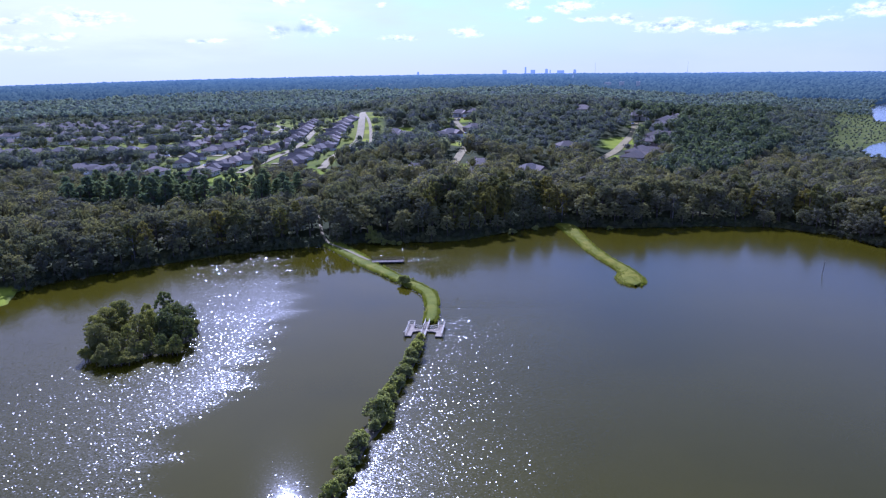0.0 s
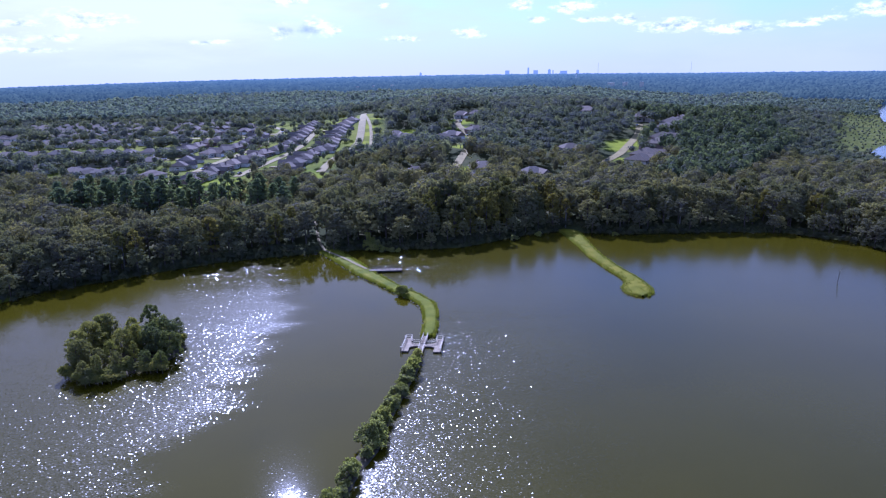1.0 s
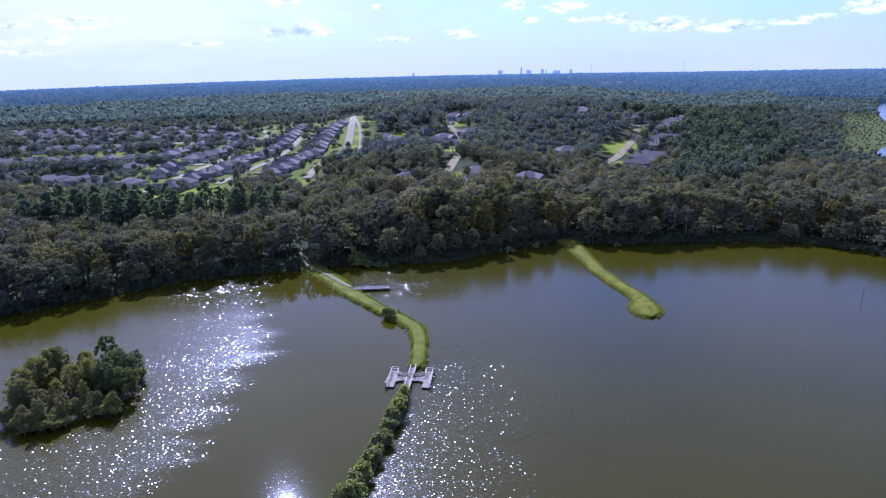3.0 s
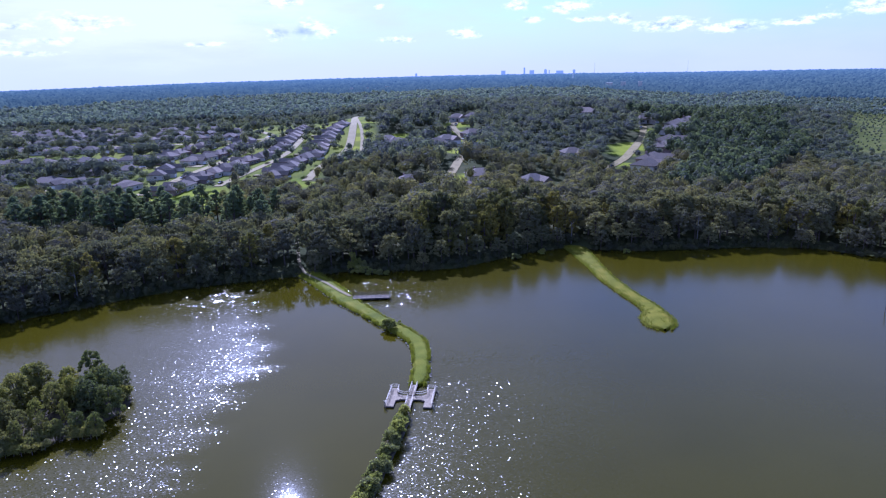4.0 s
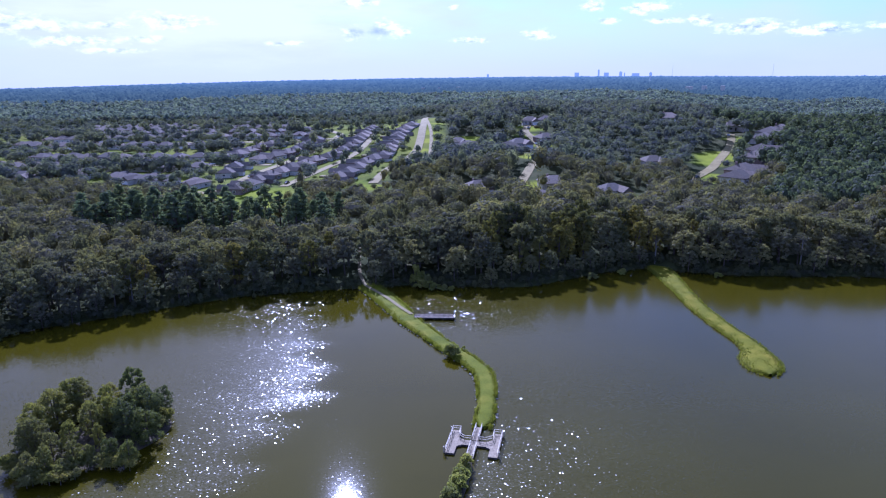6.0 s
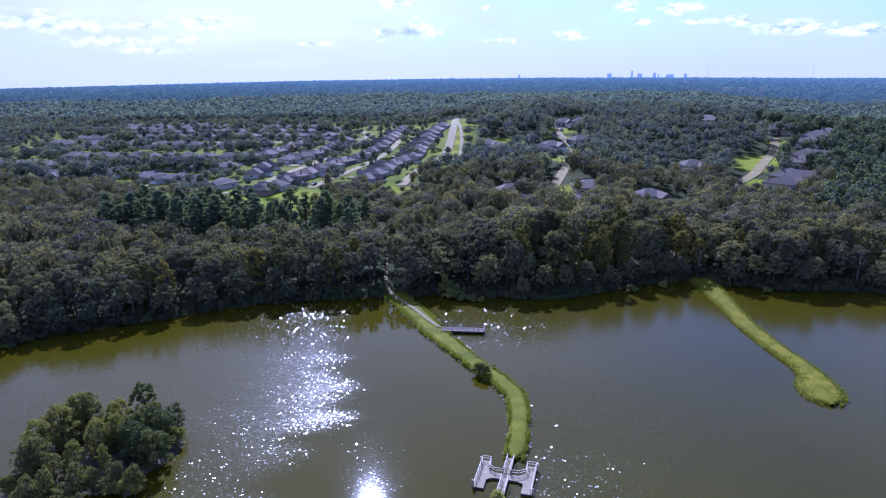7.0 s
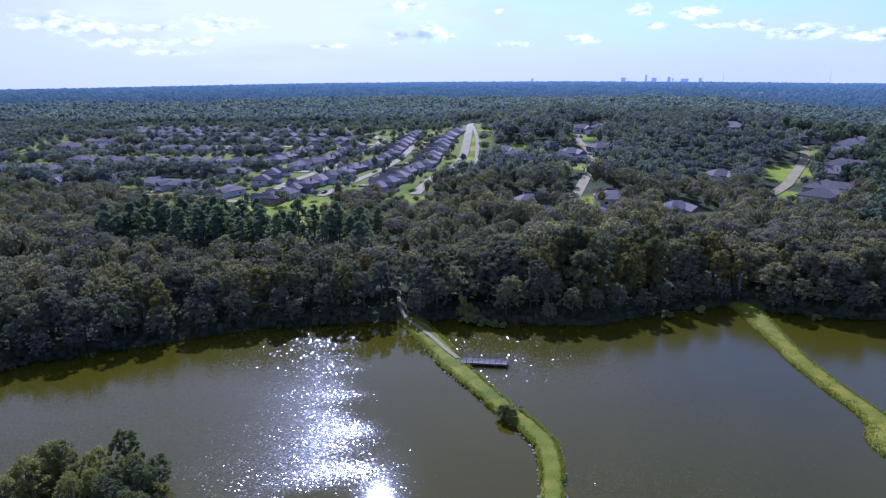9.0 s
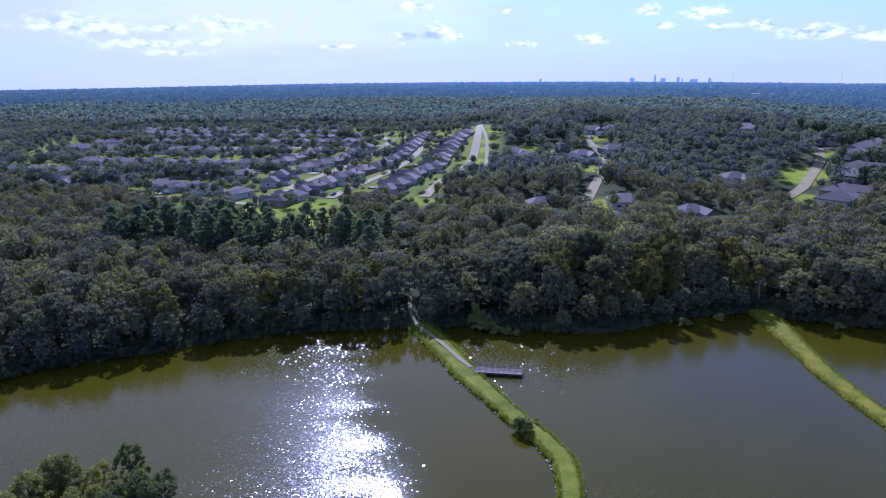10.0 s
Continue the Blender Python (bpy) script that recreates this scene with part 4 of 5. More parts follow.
def joined_wood(name, r, xs, ys, kinds, mat, n, leaf, height, label, core=True, jitter=0.25, broad=(0.85, 1.15)):
    """Many trees too far off to pick apart, as one mesh of leaves."""
    temps = []
    for k in range(10):
        temps.append(dome_tree(r, kinds[k % len(kinds)], n, leaf, core, jitter))
    out, tone = [], []
    z = land(xs, ys)
    for x, y, zz in zip(xs, ys, z):
        t = temps[int(r.integers(0, 10))]
        h = height(x, y) * r.uniform(0.74, 1.14) * (1 + 0.28 * noise.noise((x * 0.02, y * 0.02, 7)))
        a = r.uniform(0, 6.283)
        ca, sa = math.cos(a), math.sin(a)
        w = h * r.uniform(*broad)
        q = np.empty_like(t)
        q[..., 0] = (t[..., 0] * ca - t[..., 1] * sa) * w + x
        q[..., 1] = (t[..., 0] * sa + t[..., 1] * ca) * w + y
        q[..., 2] = t[..., 2] * h + zz
        out.append(q)
        tone.append(np.full(len(t) * 3, r.uniform(), np.float32))
    me = tri_mesh(name, np.concatenate(out), mat)
    me.attributes.new("tone", "FLOAT", "POINT").data.foreach_set("value", np.concatenate(tone))
    return tagged(new(name, me), label, "woodland", kind="stuff")


# ---- houses ----
HOUSE_ROWS = [
    # rows of the estate: polyline, spacing, side turned to the street
    ([(-79, 585), (-81, 564), (-82, 533), (-82, 510), (-83, 477), (-89, 459), (-92, 437), (-96, 418), (-101, 392)], 17.5),
    ([(-116, 612), (-115, 590), (-114, 567), (-115, 537), (-117, 512), (-120, 495), (-126, 476), (-132, 459), (-137, 442), (-141, 426), (-143, 407), (-146, 390)], 17.5),
    ([(-150, 560), (-152, 534), (-156, 513), (-161, 499), (-168, 486)], 17),
    ([(-183, 548), (-190, 521), (-195, 494)], 18),
    ([(-235, 426), (-218, 421), (-195, 415), (-166, 404)], 17),
    ([(-172, 438), (-175, 458)], 17),
    ([(-200, 460), (-260, 461), (-330, 466), (-370, 470)], 18),
    ([(-205, 500), (-262, 497), (-300, 500), (-355, 506)], 18),
    ([(-215, 553), (-263, 550), (-300, 549), (-350, 556), (-415, 568)], 18),
    ([(-160, 590), (-210, 592), (-252, 594), (-320, 592), (-402, 600)], 18),
    ([(-180, 634), (-252, 630), (-335, 636), (-426, 648)], 18),
    ([(-215, 676), (-290, 676), (-380, 686), (-470, 700)], 18),
    ([(-240, 705), (-330, 704), (-440, 712)], 18),
    ([(-235, 742), (-310, 743), (-404, 745), (-455, 750)], 18),
    ([(-290, 440), (-262, 436)], 20),
]
LOT_HOUSES = [(-35, 515, 10), (-28, 505, 60), (7, 510, 20), (0, 497, 15), (17, 591, 5), (30, 600, -10), (26, 526, 30), (-15, 388, 15), (15, 362, -20), (24, 396, 10), (51, 380, 20),
              (86, 454, 10), (129, 610, 0), (120, 408, 50), (128, 424, 50), (147, 462, 55), (156, 480, 55), (172, 520, 55), (182, 537, 55), (166, 572, 20), (195, 552, 55), (-296, 425, 15)]


def hip_roof(w, d, z, rise, over, ridge):
    """A hipped roof with eaves: closed shell with a fascia."""
    x, y, r = w / 2 + over, d / 2 + over, ridge / 2
    v = [(-x, -y, z), (x, -y, z), (x, y, z), (-x, y, z), (-x, -y, z + 0.22), (x, -y, z + 0.22), (x, y, z + 0.22), (-x, y, z + 0.22), (-r, 0, z + rise), (r, 0, z + rise)]
    f = [(0, 3, 2, 1), (0, 1, 5, 4), (1, 2, 6, 5), (2, 3, 7, 6), (3, 0, 4, 7), (4, 5, 9, 8), (5, 6, 9), (6, 7, 8, 9), (7, 4, 8)]
    return v, f


def make_house(seed, w, d, wing, wall_mat, label):
    r = rng(seed)
    root = tagged(new("house"), label, "house", "houses on the hillside")
    bm = bmesh.new()
    box(bm, 0, 0, 1.2, w, d, 3.6)
    if wing:
        box(bm, w * 0.28, -d * 0.5 - 2.2, 1.2, w * 0.42, 5.4, 3.55)
    part("wall", bm_mesh("wall", bm, wall_mat), root)
    v, f = hip_roof(w, d, 2.95, 3.1, 0.55, w * 0.3)
    part("roof", mesh_of("roof", v, f, ROOF), root)
    front = -d / 2
    if wing:
        gw = w * 0.42 / 2 + 0.5
        gx, gy = w * 0.28, -d * 0.5 - 5.4
        v = [(gx - gw, gy, 2.97), (gx + gw, gy, 2.97), (gx, gy, 5.3), (gx - gw, 0, 2.97), (gx + gw, 0, 2.97), (gx, 0, 5.3), (gx - gw, gy, 2.8), (gx + gw, gy, 2.8), (gx - gw, 0, 2.8), (gx + gw, 0, 2.8)]
        f = [(0, 1, 2), (0, 2, 5, 3), (1, 4, 5, 2), (3, 5, 4), (6, 7, 1, 0), (7, 9, 4, 1), (8, 6, 0, 3), (9, 8, 3, 4), (6, 8, 9, 7)]
        part("wing_roof", mesh_of("wing_roof", v, f, ROOF), root)
        front = -d * 0.5 - 4.92
    bm = bmesh.new()
    box(bm, w * 0.28, front - 0.04, 1.1, 4.6, 0.12, 2.2)
    part("garage_door", bm_mesh("garage_door", bm, TRIM), root, "white panelled garage door")
    bm = bmesh.new()
    box(bm, -w * 0.05, -d / 2 - 0.04, 1.05, 1.1, 0.12, 2.1)
    part("front_door", bm_mesh("front_door", bm, DARK_WOOD), root)
    for sx, sy, along in ((-w * 0.3, -d / 2 - 0.03, 1), (-w * 0.25, d / 2 + 0.03, 1), (w * 0.2, d / 2 + 0.03, 1), (-w / 2 - 0.03, 0, 0), (w / 2 + 0.03, d * 0.1, 0)):
        bm = bmesh.new()
        box(bm, sx, sy, 1.5, 1.9 if along else 0.12, 0.12 if along else 1.9, 1.35)
        win = part("window", bm_mesh("window", bm, TRIM), root)
        bm = bmesh.new()
        box(bm, sx, sy, 1.5, 1.6 if along else 0.17, 0.17 if along else 1.6, 1.05)
        part("pane", bm_mesh("pane", bm, GLASS), win)
    bm = bmesh.new()
    box(bm, w * 0.28, front - 3.6, -0.4, 4.8, 7.0, 1.3)
    part("driveway", bm_mesh("driveway", bm, CONCRETE), root, "pale concrete driveway")
    if r.uniform() < 0.5:
        bm = bmesh.new()
        box(bm, -w * 0.2, d * 0.18, 5.2, 0.9, 0.7, 2.4)
        part("chimney", bm_mesh("chimney", bm, BRICK), root)
    return root


HOUSES = []


def build_houses():
    kinds = [make_house(1, 12.5, 12, True, STUCCO, "single-storey stucco house with a grey-brown hipped shingle roof"),
             make_house(2, 12, 11, True, BRICK, "single-storey brick house with a dark hipped shingle roof"),
             make_house(3, 13, 12.5, False, STUCCO, "long stucco house with a plain hipped shingle roof"),
             make_house(4, 12, 11.5, True, STUCCO, "pale stucco house with a garage wing and shingle roof")]
    r = rng(5)
    spots = []
    for line, gap in HOUSE_ROWS:
        pts = [Vector(p) for p in line]
        total = sum((b - a).length for a, b in zip(pts, pts[1:]))
        n = max(1, int(total / (gap - 5.0)))
        for i in range(n + 1):
            s = total * i / n
            for a, b in zip(pts, pts[1:]):
                if s <= (b - a).length + 1e-6:
                    p, d = a.lerp(b, s / (b - a).length), (b - a).normalized()
                    break
                s -= (b - a).length
            spots.append((p.x + r.uniform(-1, 1), p.y + r.uniform(-1, 1), math.degrees(math.atan2(d.y, d.x)) + r.choice([0, 180]) + r.uniform(-5, 5), 0.92))
    spots += [(x, y, a, 1.25 if x > 115 else 1.05) for x, y, a in LOT_HOUSES]
    first = set()
    for x, y, turn, s in spots:
        if any((x - hx) ** 2 + (y - hy) ** 2 < 118 for hx, hy in HOUSES):
            continue
        i = int(r.integers(0, 4))
        s *= r.uniform(0.94, 1.06)
        z = min(float(ground_height(x + dx, y + dy)) for dx in (-6, 0, 6) for dy in (-6, 0, 6))
        m = Matrix.Translation((x, y, z + 0.35)) @ Matrix.Rotation(radians(turn), 4, "Z") @ Matrix.Diagonal((s, s, s, 1))
        HOUSES.append((x, y))
        if i in first:
            copy_thing_at(kinds[i], m)
        else:
            first.add(i)
            kinds[i].matrix_basis = m


build_houses()


def make_car(mat, label):
    root = tagged(new("car"), label, "car", "cars parked in the streets")
    bm = bmesh.new()
    box(bm, 0, 0, 0.62, 4.4, 1.75, 0.62)
    bmesh.ops.bevel(bm, geom=bm.edges[:], offset=0.16, segments=2, affect="EDGES")
    part("body", bm_mesh("body", bm, mat), root)
    v = [(-1.3, -0.78, 0.9), (1.0, -0.78, 0.9), (1.0, 0.78, 0.9), (-1.3, 0.78, 0.9), (-0.95, -0.62, 1.45), (0.45, -0.62, 1.45), (0.45, 0.62, 1.45), (-0.95, 0.62, 1.45)]
    f = [(0, 1, 5, 4), (1, 2, 6, 5), (2, 3, 7, 6), (3, 0, 4, 7), (4, 5, 6, 7)]
    part("cabin", mesh_of("cabin", v, f, GLASS), root, "dark glazed cabin")
    for x in (-1.35, 1.35):
        for y in (-0.8, 0.8):
            bm = bmesh.new()
            bmesh.ops.create_cone(bm, cap_ends=True, segments=12, radius1=0.33, radius2=0.33, depth=0.22, matrix=Matrix.Translation((x, y, 0.33)) @ Matrix.Rotation(radians(90), 4, "X"))
            part("wheel", bm_mesh("wheel", bm, RUBBER), root)
    return root


def build_cars():
    r = rng(15)
    kinds = [make_car(METAL, "white car parked by the kerb"), make_car(CAR_DARK, "dark grey car parked by the kerb")]
    used = set()
    lines = [STREETS[i] for i in (0, 0, 1, 1, 1, 2, 2, 3, 3, 4, 4, 5, 5, 7, 7, 8, 9, 9)]
    for line in lines:
        i = int(r.integers(0, len(line) - 1))
        a, b = Vector(line[i]), Vector(line[i + 1])
        d = (b - a).normalized()
        p = a.lerp(b, r.uniform(0.2, 0.8)) + Vector((d.y, -d.x)) * r.choice([-1.7, 1.7])
        k = int(r.uniform() < 0.4)
        m = Matrix.Translation((p.x, p.y, float(ground_height(p.x, p.y)) + 0.32)) @ Matrix.Rotation(math.atan2(d.y, d.x), 4, "Z")
        if k in used:
            copy_thing_at(kinds[k], m)
        else:
            used.add(k)
            kinds[k].matrix_basis = m


build_cars()


def near_house(x, y, gap):
    x, y = np.asarray(x, float), np.asarray(y, float)
    r = np.zeros(x.shape, bool)
    for hx, hy in HOUSES:
        r |= (np.abs(x - hx) < gap) & (np.abs(y - hy) < gap)
    return r


def near_lot(x, y):
    """The open ground in front of the houses in the wood."""
    r = np.zeros(np.shape(x), bool)
    for hx, hy, _ in LOT_HOUSES:
        r |= (np.abs(x - hx) < 10) & (y > hy - 12) & (y < hy + 9)
    return r


def open_front(x, y):
    """How far trees stay low on the slope in front of lawns and houses."""
    low = 1.0
    for lx, ly, lr in LAWNS + [(hx, hy, 6) for hx, hy, _ in LOT_HOUSES]:
        dx, dy = lx + 8, ly - 80
        k = math.hypot(dx, dy)
        along = -((x - lx) * dx + (y - ly) * dy) / k
        if 0 < along < 50 and abs((x - lx) * dy - (y - ly) * dx) / k < lr * 0.75:
            low = min(low, float(np.interp(along, [0, 15, 50], [0.45, 0.65, 1.0])))
    return low


def near_street(x, y, gap):
    best = line_distance(x, y, MAIN_ROAD) - np.where(np.asarray(y) > 495, 4, 0)
    for s in STREETS:
        best = np.minimum(best, line_distance(x, y, s))
    return best < gap


def near_lawn(x, y):
    r = np.zeros(np.shape(x), bool)
    for lx, ly, lr in LAWNS:
        r |= np.hypot(x - lx, y - ly) < lr
    return r


def in_view(x, y):
    """Roughly what the flight can see."""
    a = np.degrees(np.arctan2(x - 0, y - 0))
    b = np.degrees(np.arctan2(x + 8, y - 80))
    return ((a > -39) & (a < 40)) | ((b > -49) & (b < 40))


# ---- woods ----
LAKES = [[(480, 735), (520, 690), (720, 830), (1000, 960), (1250, 1300), (800, 1150), (690, 1060), (600, 940)],
         [(296, 455), (318, 432), (380, 470), (470, 560), (470, 600), (378, 555), (338, 520), (310, 486)]]


def in_lake(x, y):
    return inside(x, y, LAKES[0]) | inside(x, y, LAKES[1])


def build_woods():
    r = rng(41)

    def dense(x, y):
        d = pond_distance(x, y)
        k = (d > BELT) & in_view(x, y) & ~inside(x, y, ESTATE) & ~near_lot(x, y) & ~near_house(x, y, 7) & ~near_street(x, y, 5.5) & ~near_street(x, y + 7, 4.5) & ~near_lawn(x, y)
        k &= ~((x > -165) & (x < -66) & (y > 283) & (y < 318))
        k &= (line_distance(x, y, TRAIL_LINE) > 3)
        k &= ~in_lake(x, y)
        return k

    def tall(x, y):
        h = float(np.interp(y, [230, 300, 380, 800], [1, 0.9, 0.78, 0.8])) * float(canopy_height(x))
        return (3.2 if y > 500 else 5.0) if x > 0.59 * y and y > 385 else (8.0 if x > 0.53 * y and y > 380 else h * (open_front(x, y) if y > 320 else 1))

    pine_part = lambda x, y: (x > 118 + (y - 330) * 0.20 + 9 * np.sin(y * 0.05)) & (y > 345 + 10 * np.sin(x * 0.04)) & (y < 640 + 25 * np.sin(x * 0.02)) & (x < 0.5 * y + 12 * np.sin(y * 0.03))
    xs, ys = scatter(r, -420, 420, 200, 420, 7.3, lambda x, y: dense(x, y) & ~pine_part(x, y))
    joined_wood("near_wood", r, xs, ys, ("oak", "oak", "gum"), WOOD_NEAR, 430, 0.036, tall, "dense grey-green oak wood behind the shore", broad=(0.62, 0.96))
    xs, ys = scatter(r, -760, 640, 420, 840, 8.0, lambda x, y: dense(x, y) & ~pine_part(x, y))
    joined_wood("mid_wood", r, xs, ys, ("oak", "oak", "oak", "gum"), WOOD_HAZED, 110, 0.056, tall, "dense mixed wood round the houses", jitter=0.16, broad=(0.68, 1.0))
    xs, ys = scatter(r, 80, 640, 325, 780, 6.5, lambda x, y: dense(x, y) & pine_part(x, y))
    joined_wood("pine_wood", r, xs, ys, ("gum", "pine"), PINE_FAR, 95, 0.052, lambda x, y: 14.0 * open_front(x, y), "even dark green pine plantation", jitter=0.14)

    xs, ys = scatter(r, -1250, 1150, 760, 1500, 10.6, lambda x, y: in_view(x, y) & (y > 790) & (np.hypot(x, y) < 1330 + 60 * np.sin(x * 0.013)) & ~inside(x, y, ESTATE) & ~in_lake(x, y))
    joined_wood("upland_wood", r, xs, ys, ("oak", "oak", "gum"), UPLAND_HAZED, 34, 0.12, lambda x, y: (13.0 if x < 0.5 * y else 8.0), "mixed wood on the upland beyond the estate", jitter=0.1)

    # tall groves between the rows of houses
    gx, gy = [], []
    for cx, cy, rx, ry, n in ((-268, 448, 34, 9, 26), (-219, 447, 22, 7, 13), (-284, 421, 36, 8, 22), (-369, 484, 40, 16, 30), (-213, 515, 16, 8, 8), (-249, 562, 22, 8, 10), (-375, 604, 30, 12, 14), (-181, 462, 10, 6, 5), (-330, 560, 40, 8, 14), (-146, 540, 9, 6, 4), (-175, 610, 14, 8, 6), (-310, 640, 40, 10, 14), (-420, 640, 40, 20, 22), (-262, 690, 40, 8, 14), (-160, 625, 12, 8, 6)):
        a, q = r.uniform(0, 6.283, n), np.sqrt(r.uniform(0, 1, n))
        gx.append(cx + np.cos(a) * q * rx)
        gy.append(cy + np.sin(a) * q * ry)
    gx, gy = np.concatenate(gx), np.concatenate(gy)
    k = ~near_house(gx, gy, 6.5) & ~near_street(gx, gy, 3.5)
    joined_wood("estate_grove", r, gx[k], gy[k], ("oak", "oak", "gum"), WOOD_HAZED, 260, 0.042, lambda x, y: 12.0, "tall dark trees in groves between the houses")

    def garden(x, y):
        return inside(x, y, ESTATE) & ~near_house(x, y, 6.2) & ~near_street(x, y, 2.8)
    xs, ys = scatter(r, -540, -40, 360, 800, 11.5, garden)
    k = r.uniform(size=len(xs)) < 0.85
    joined_wood("garden_trees", r, xs[k], ys[k], ("oak", "shrub", "gum"), WOOD_HAZED, 130, 0.075, lambda x, y: (7.5 if x > -190 else 9.0) + 3.5 * noise.noise((x * 0.03, y * 0.03, 0)), "small garden trees between the houses")


build_woods()


def build_distance():
    """Woods from the hill to the horizon, in clumps that grow coarser with distance."""
    r = rng(51)
    bm = bmesh.new()
    bmesh.ops.create_icosphere(bm, subdivisions=1, radius=1)
    bm.verts.index_update()
    ball = np.array([v.co[:] for v in bm.verts])
    tri = np.array([[v.index for v in f.verts] for f in bm.faces])
    bm.free()
    tri = tri[ball[tri][:, :, 2].mean(1) > -0.3]
    n = 42000
    d = 1260 * (4820 / 1260) ** r.uniform(0, 1, n)
    a = np.radians(r.uniform(-52, 42, n))
    x, y = np.sin(a) * d, np.cos(a) * d
    keep = y > 780
    for poly in LAKES:
        keep &= ~inside(x, y, poly)
    x, y, d = x[keep], y[keep], d[keep]
    z = ground_height(x, y)
    w = np.clip(d * 0.0046, 5.0, 21) * r.uniform(0.7, 1.35, len(x))
    h = r.uniform(8, 11.5, len(x))
    turn = r.uniform(0, 6.283, len(x))
    c, s = np.cos(turn), np.sin(turn)
    v = np.empty((len(x), len(ball), 3))
    v[..., 0] = (ball[:, 0] * c[:, None] - ball[:, 1] * s[:, None]) * w[:, None] + x[:, None]
    v[..., 1] = (ball[:, 0] * s[:, None] + ball[:, 1] * c[:, None]) * w[:, None] + y[:, None]
    v[..., 2] = ball[:, 2] * h[:, None] + (z + 1)[:, None]
    v[..., :2] += r.normal(size=v[..., :2].shape) * (w * 0.22)[:, None, None]
    v[..., 2] += r.normal(size=v.shape[:2]) * 1.6
    f = tri[None] + (np.arange(len(x)) * len(ball))[:, None, None]
    me = smooth_mesh("hazed_distant_woods", v.reshape(-1, 3), f.reshape(-1, 3), DISTANT_HAZED)
    tagged(new("backdrop", me), "distant green woods reaching to the horizon, with blue haze painted as glow", "woods", kind="stuff")


build_distance()


# ---- islet, shrubs and reeds ----
def build_islet():
    r = rng(61)
    n, rings = 40, 7
    verts, faces = [(-73.4, 146.0, 0.9)], []
    for k in range(1, rings + 1):
        f = k / rings
        for i in range(n):
            a = 6.2832 * i / n
            rad = 1 + 0.18 * noise.noise((math.cos(a) * 1.5, math.sin(a) * 1.5, 4)) + 0.06 * noise.noise((math.cos(a) * 5, math.sin(a) * 5, 7))
            lean = 6.0 * math.cos(a)
            verts.append((-73.6 + math.cos(a) * 11.0 * rad * f, 152.5 + (math.sin(a) * 14.0 + lean * 0.6) * rad * f, 0.6 - 0.85 * f ** 3))
    faces += [(0, 1 + i, 1 + (i + 1) % n) for i in range(n)]
    for k in range(rings - 1):
        b = 1 + k * n
        faces += [(b + i, b + n + i, b + n + (i + 1) % n, b + (i + 1) % n) for i in range(n)]
    tagged(new("islet", mesh_of("islet", verts, faces, MUD, True)), "low muddy islet in the pond", "land", kind="structure")
    # x, y, height, kind, breadth
    trees = [(-85.3, 155.8, 7.4, "oak", 1.1), (-84.0, 159.7, 7.8, "oak", 1.13), (-85.2, 150.8, 7.2, "oak", 1.07), (-84.1, 154.9, 7.6, "oak", 1.18), (-82.8, 145.3, 6.8, "oak", 1.02), (-82.1, 146.3, 6.8, "oak", 1.02), (-84.4, 148.1, 5.9, "oak", 0.83), (-82.9, 160.6, 7.6, "oak", 0.98),
             (-75.4, 139.8, 5.7, "gum", 0.9), (-75.4, 152.7, 6.7, "oak", 0.94), (-78.3, 139.4, 4.6, "oak", 0.85), (-76.1, 147.4, 6.0, "oak", 0.84), (-72.6, 143.0, 5.0, "oak", 0.76), (-77.1, 143.9, 5.8, "oak", 0.81), (-75.9, 158.4, 7.3, "oak", 0.76), (-73.5, 155.1, 6.9, "oak", 0.76),
             (-70.8, 147.4, 5.8, "gum", 0.81), (-73.5, 163.8, 9.2, "round", 0.72), (-69.1, 158.3, 7.9, "willow", 1.07), (-66.9, 157.4, 7.7, "willow", 1.06), (-67.7, 152.5, 7.3, "willow", 1.09), (-69.9, 154.8, 7.5, "willow", 1.04), (-64.0, 151.5, 6.9, "willow", 1.04), (-63.5, 144.4, 4.8, "willow", 0.86),
             (-67.2, 145.0, 4.8, "willow", 0.86), (-70.5, 157.5, 4.6, "oak", 1.1), (-74.0, 154.5, 4.8, "oak", 1.1), (-78.0, 156, 5.2, "oak", 1.1), (-71.5, 162, 5.0, "oak", 1.0), (-78.0, 163, 5.4, "oak", 1.0), (-67.0, 162.5, 5.6, "willow", 1.0), (-69.0, 153, 4.6, "gum", 1.1),
             (-83.0, 158, 5.4, "oak", 1.0)]
    protos = {"oak": make_tree("islet_oak_tree", "thicket", ISLET_LEAF, 10, 4800, 0.19, 401, "rounded olive-green tree on the islet"),
              "gum": make_tree("islet_alder_tree", "gum", ISLET_LEAF, 10, 3600, 0.19, 402, "upright olive-green tree on the islet"),
              "willow": make_tree("islet_willow_tree", "thicket", ISLET_DARK, 10, 4600, 0.19, 404, "dense dark green tree on the islet"),
              "round": make_tree("islet_oak_tree", "oak", ISLET_DARK, 10, 4600, 0.19, 405, "tall round-topped dark tree on the islet")}
    first = set()
    for x, y, h, k, wide in trees:
        s = h / 10
        m = Matrix.Translation((x, y, 0.3)) @ Matrix.Rotation(r.uniform(0, 6.28), 4, "Z") @ Matrix.Diagonal((s * wide * r.uniform(0.92, 1.05),) * 2 + (s, 1))
        if k in first:
            copy_thing_at(protos[k], m)
        else:
            first.add(k)
            protos[k].matrix_basis = m
    shrub = make_tree("islet_shrub", "shrub", ISLET_LEAF, 3, 1300, 0.14, 403, "scrubby olive bush on the edge of the islet")
    done = False
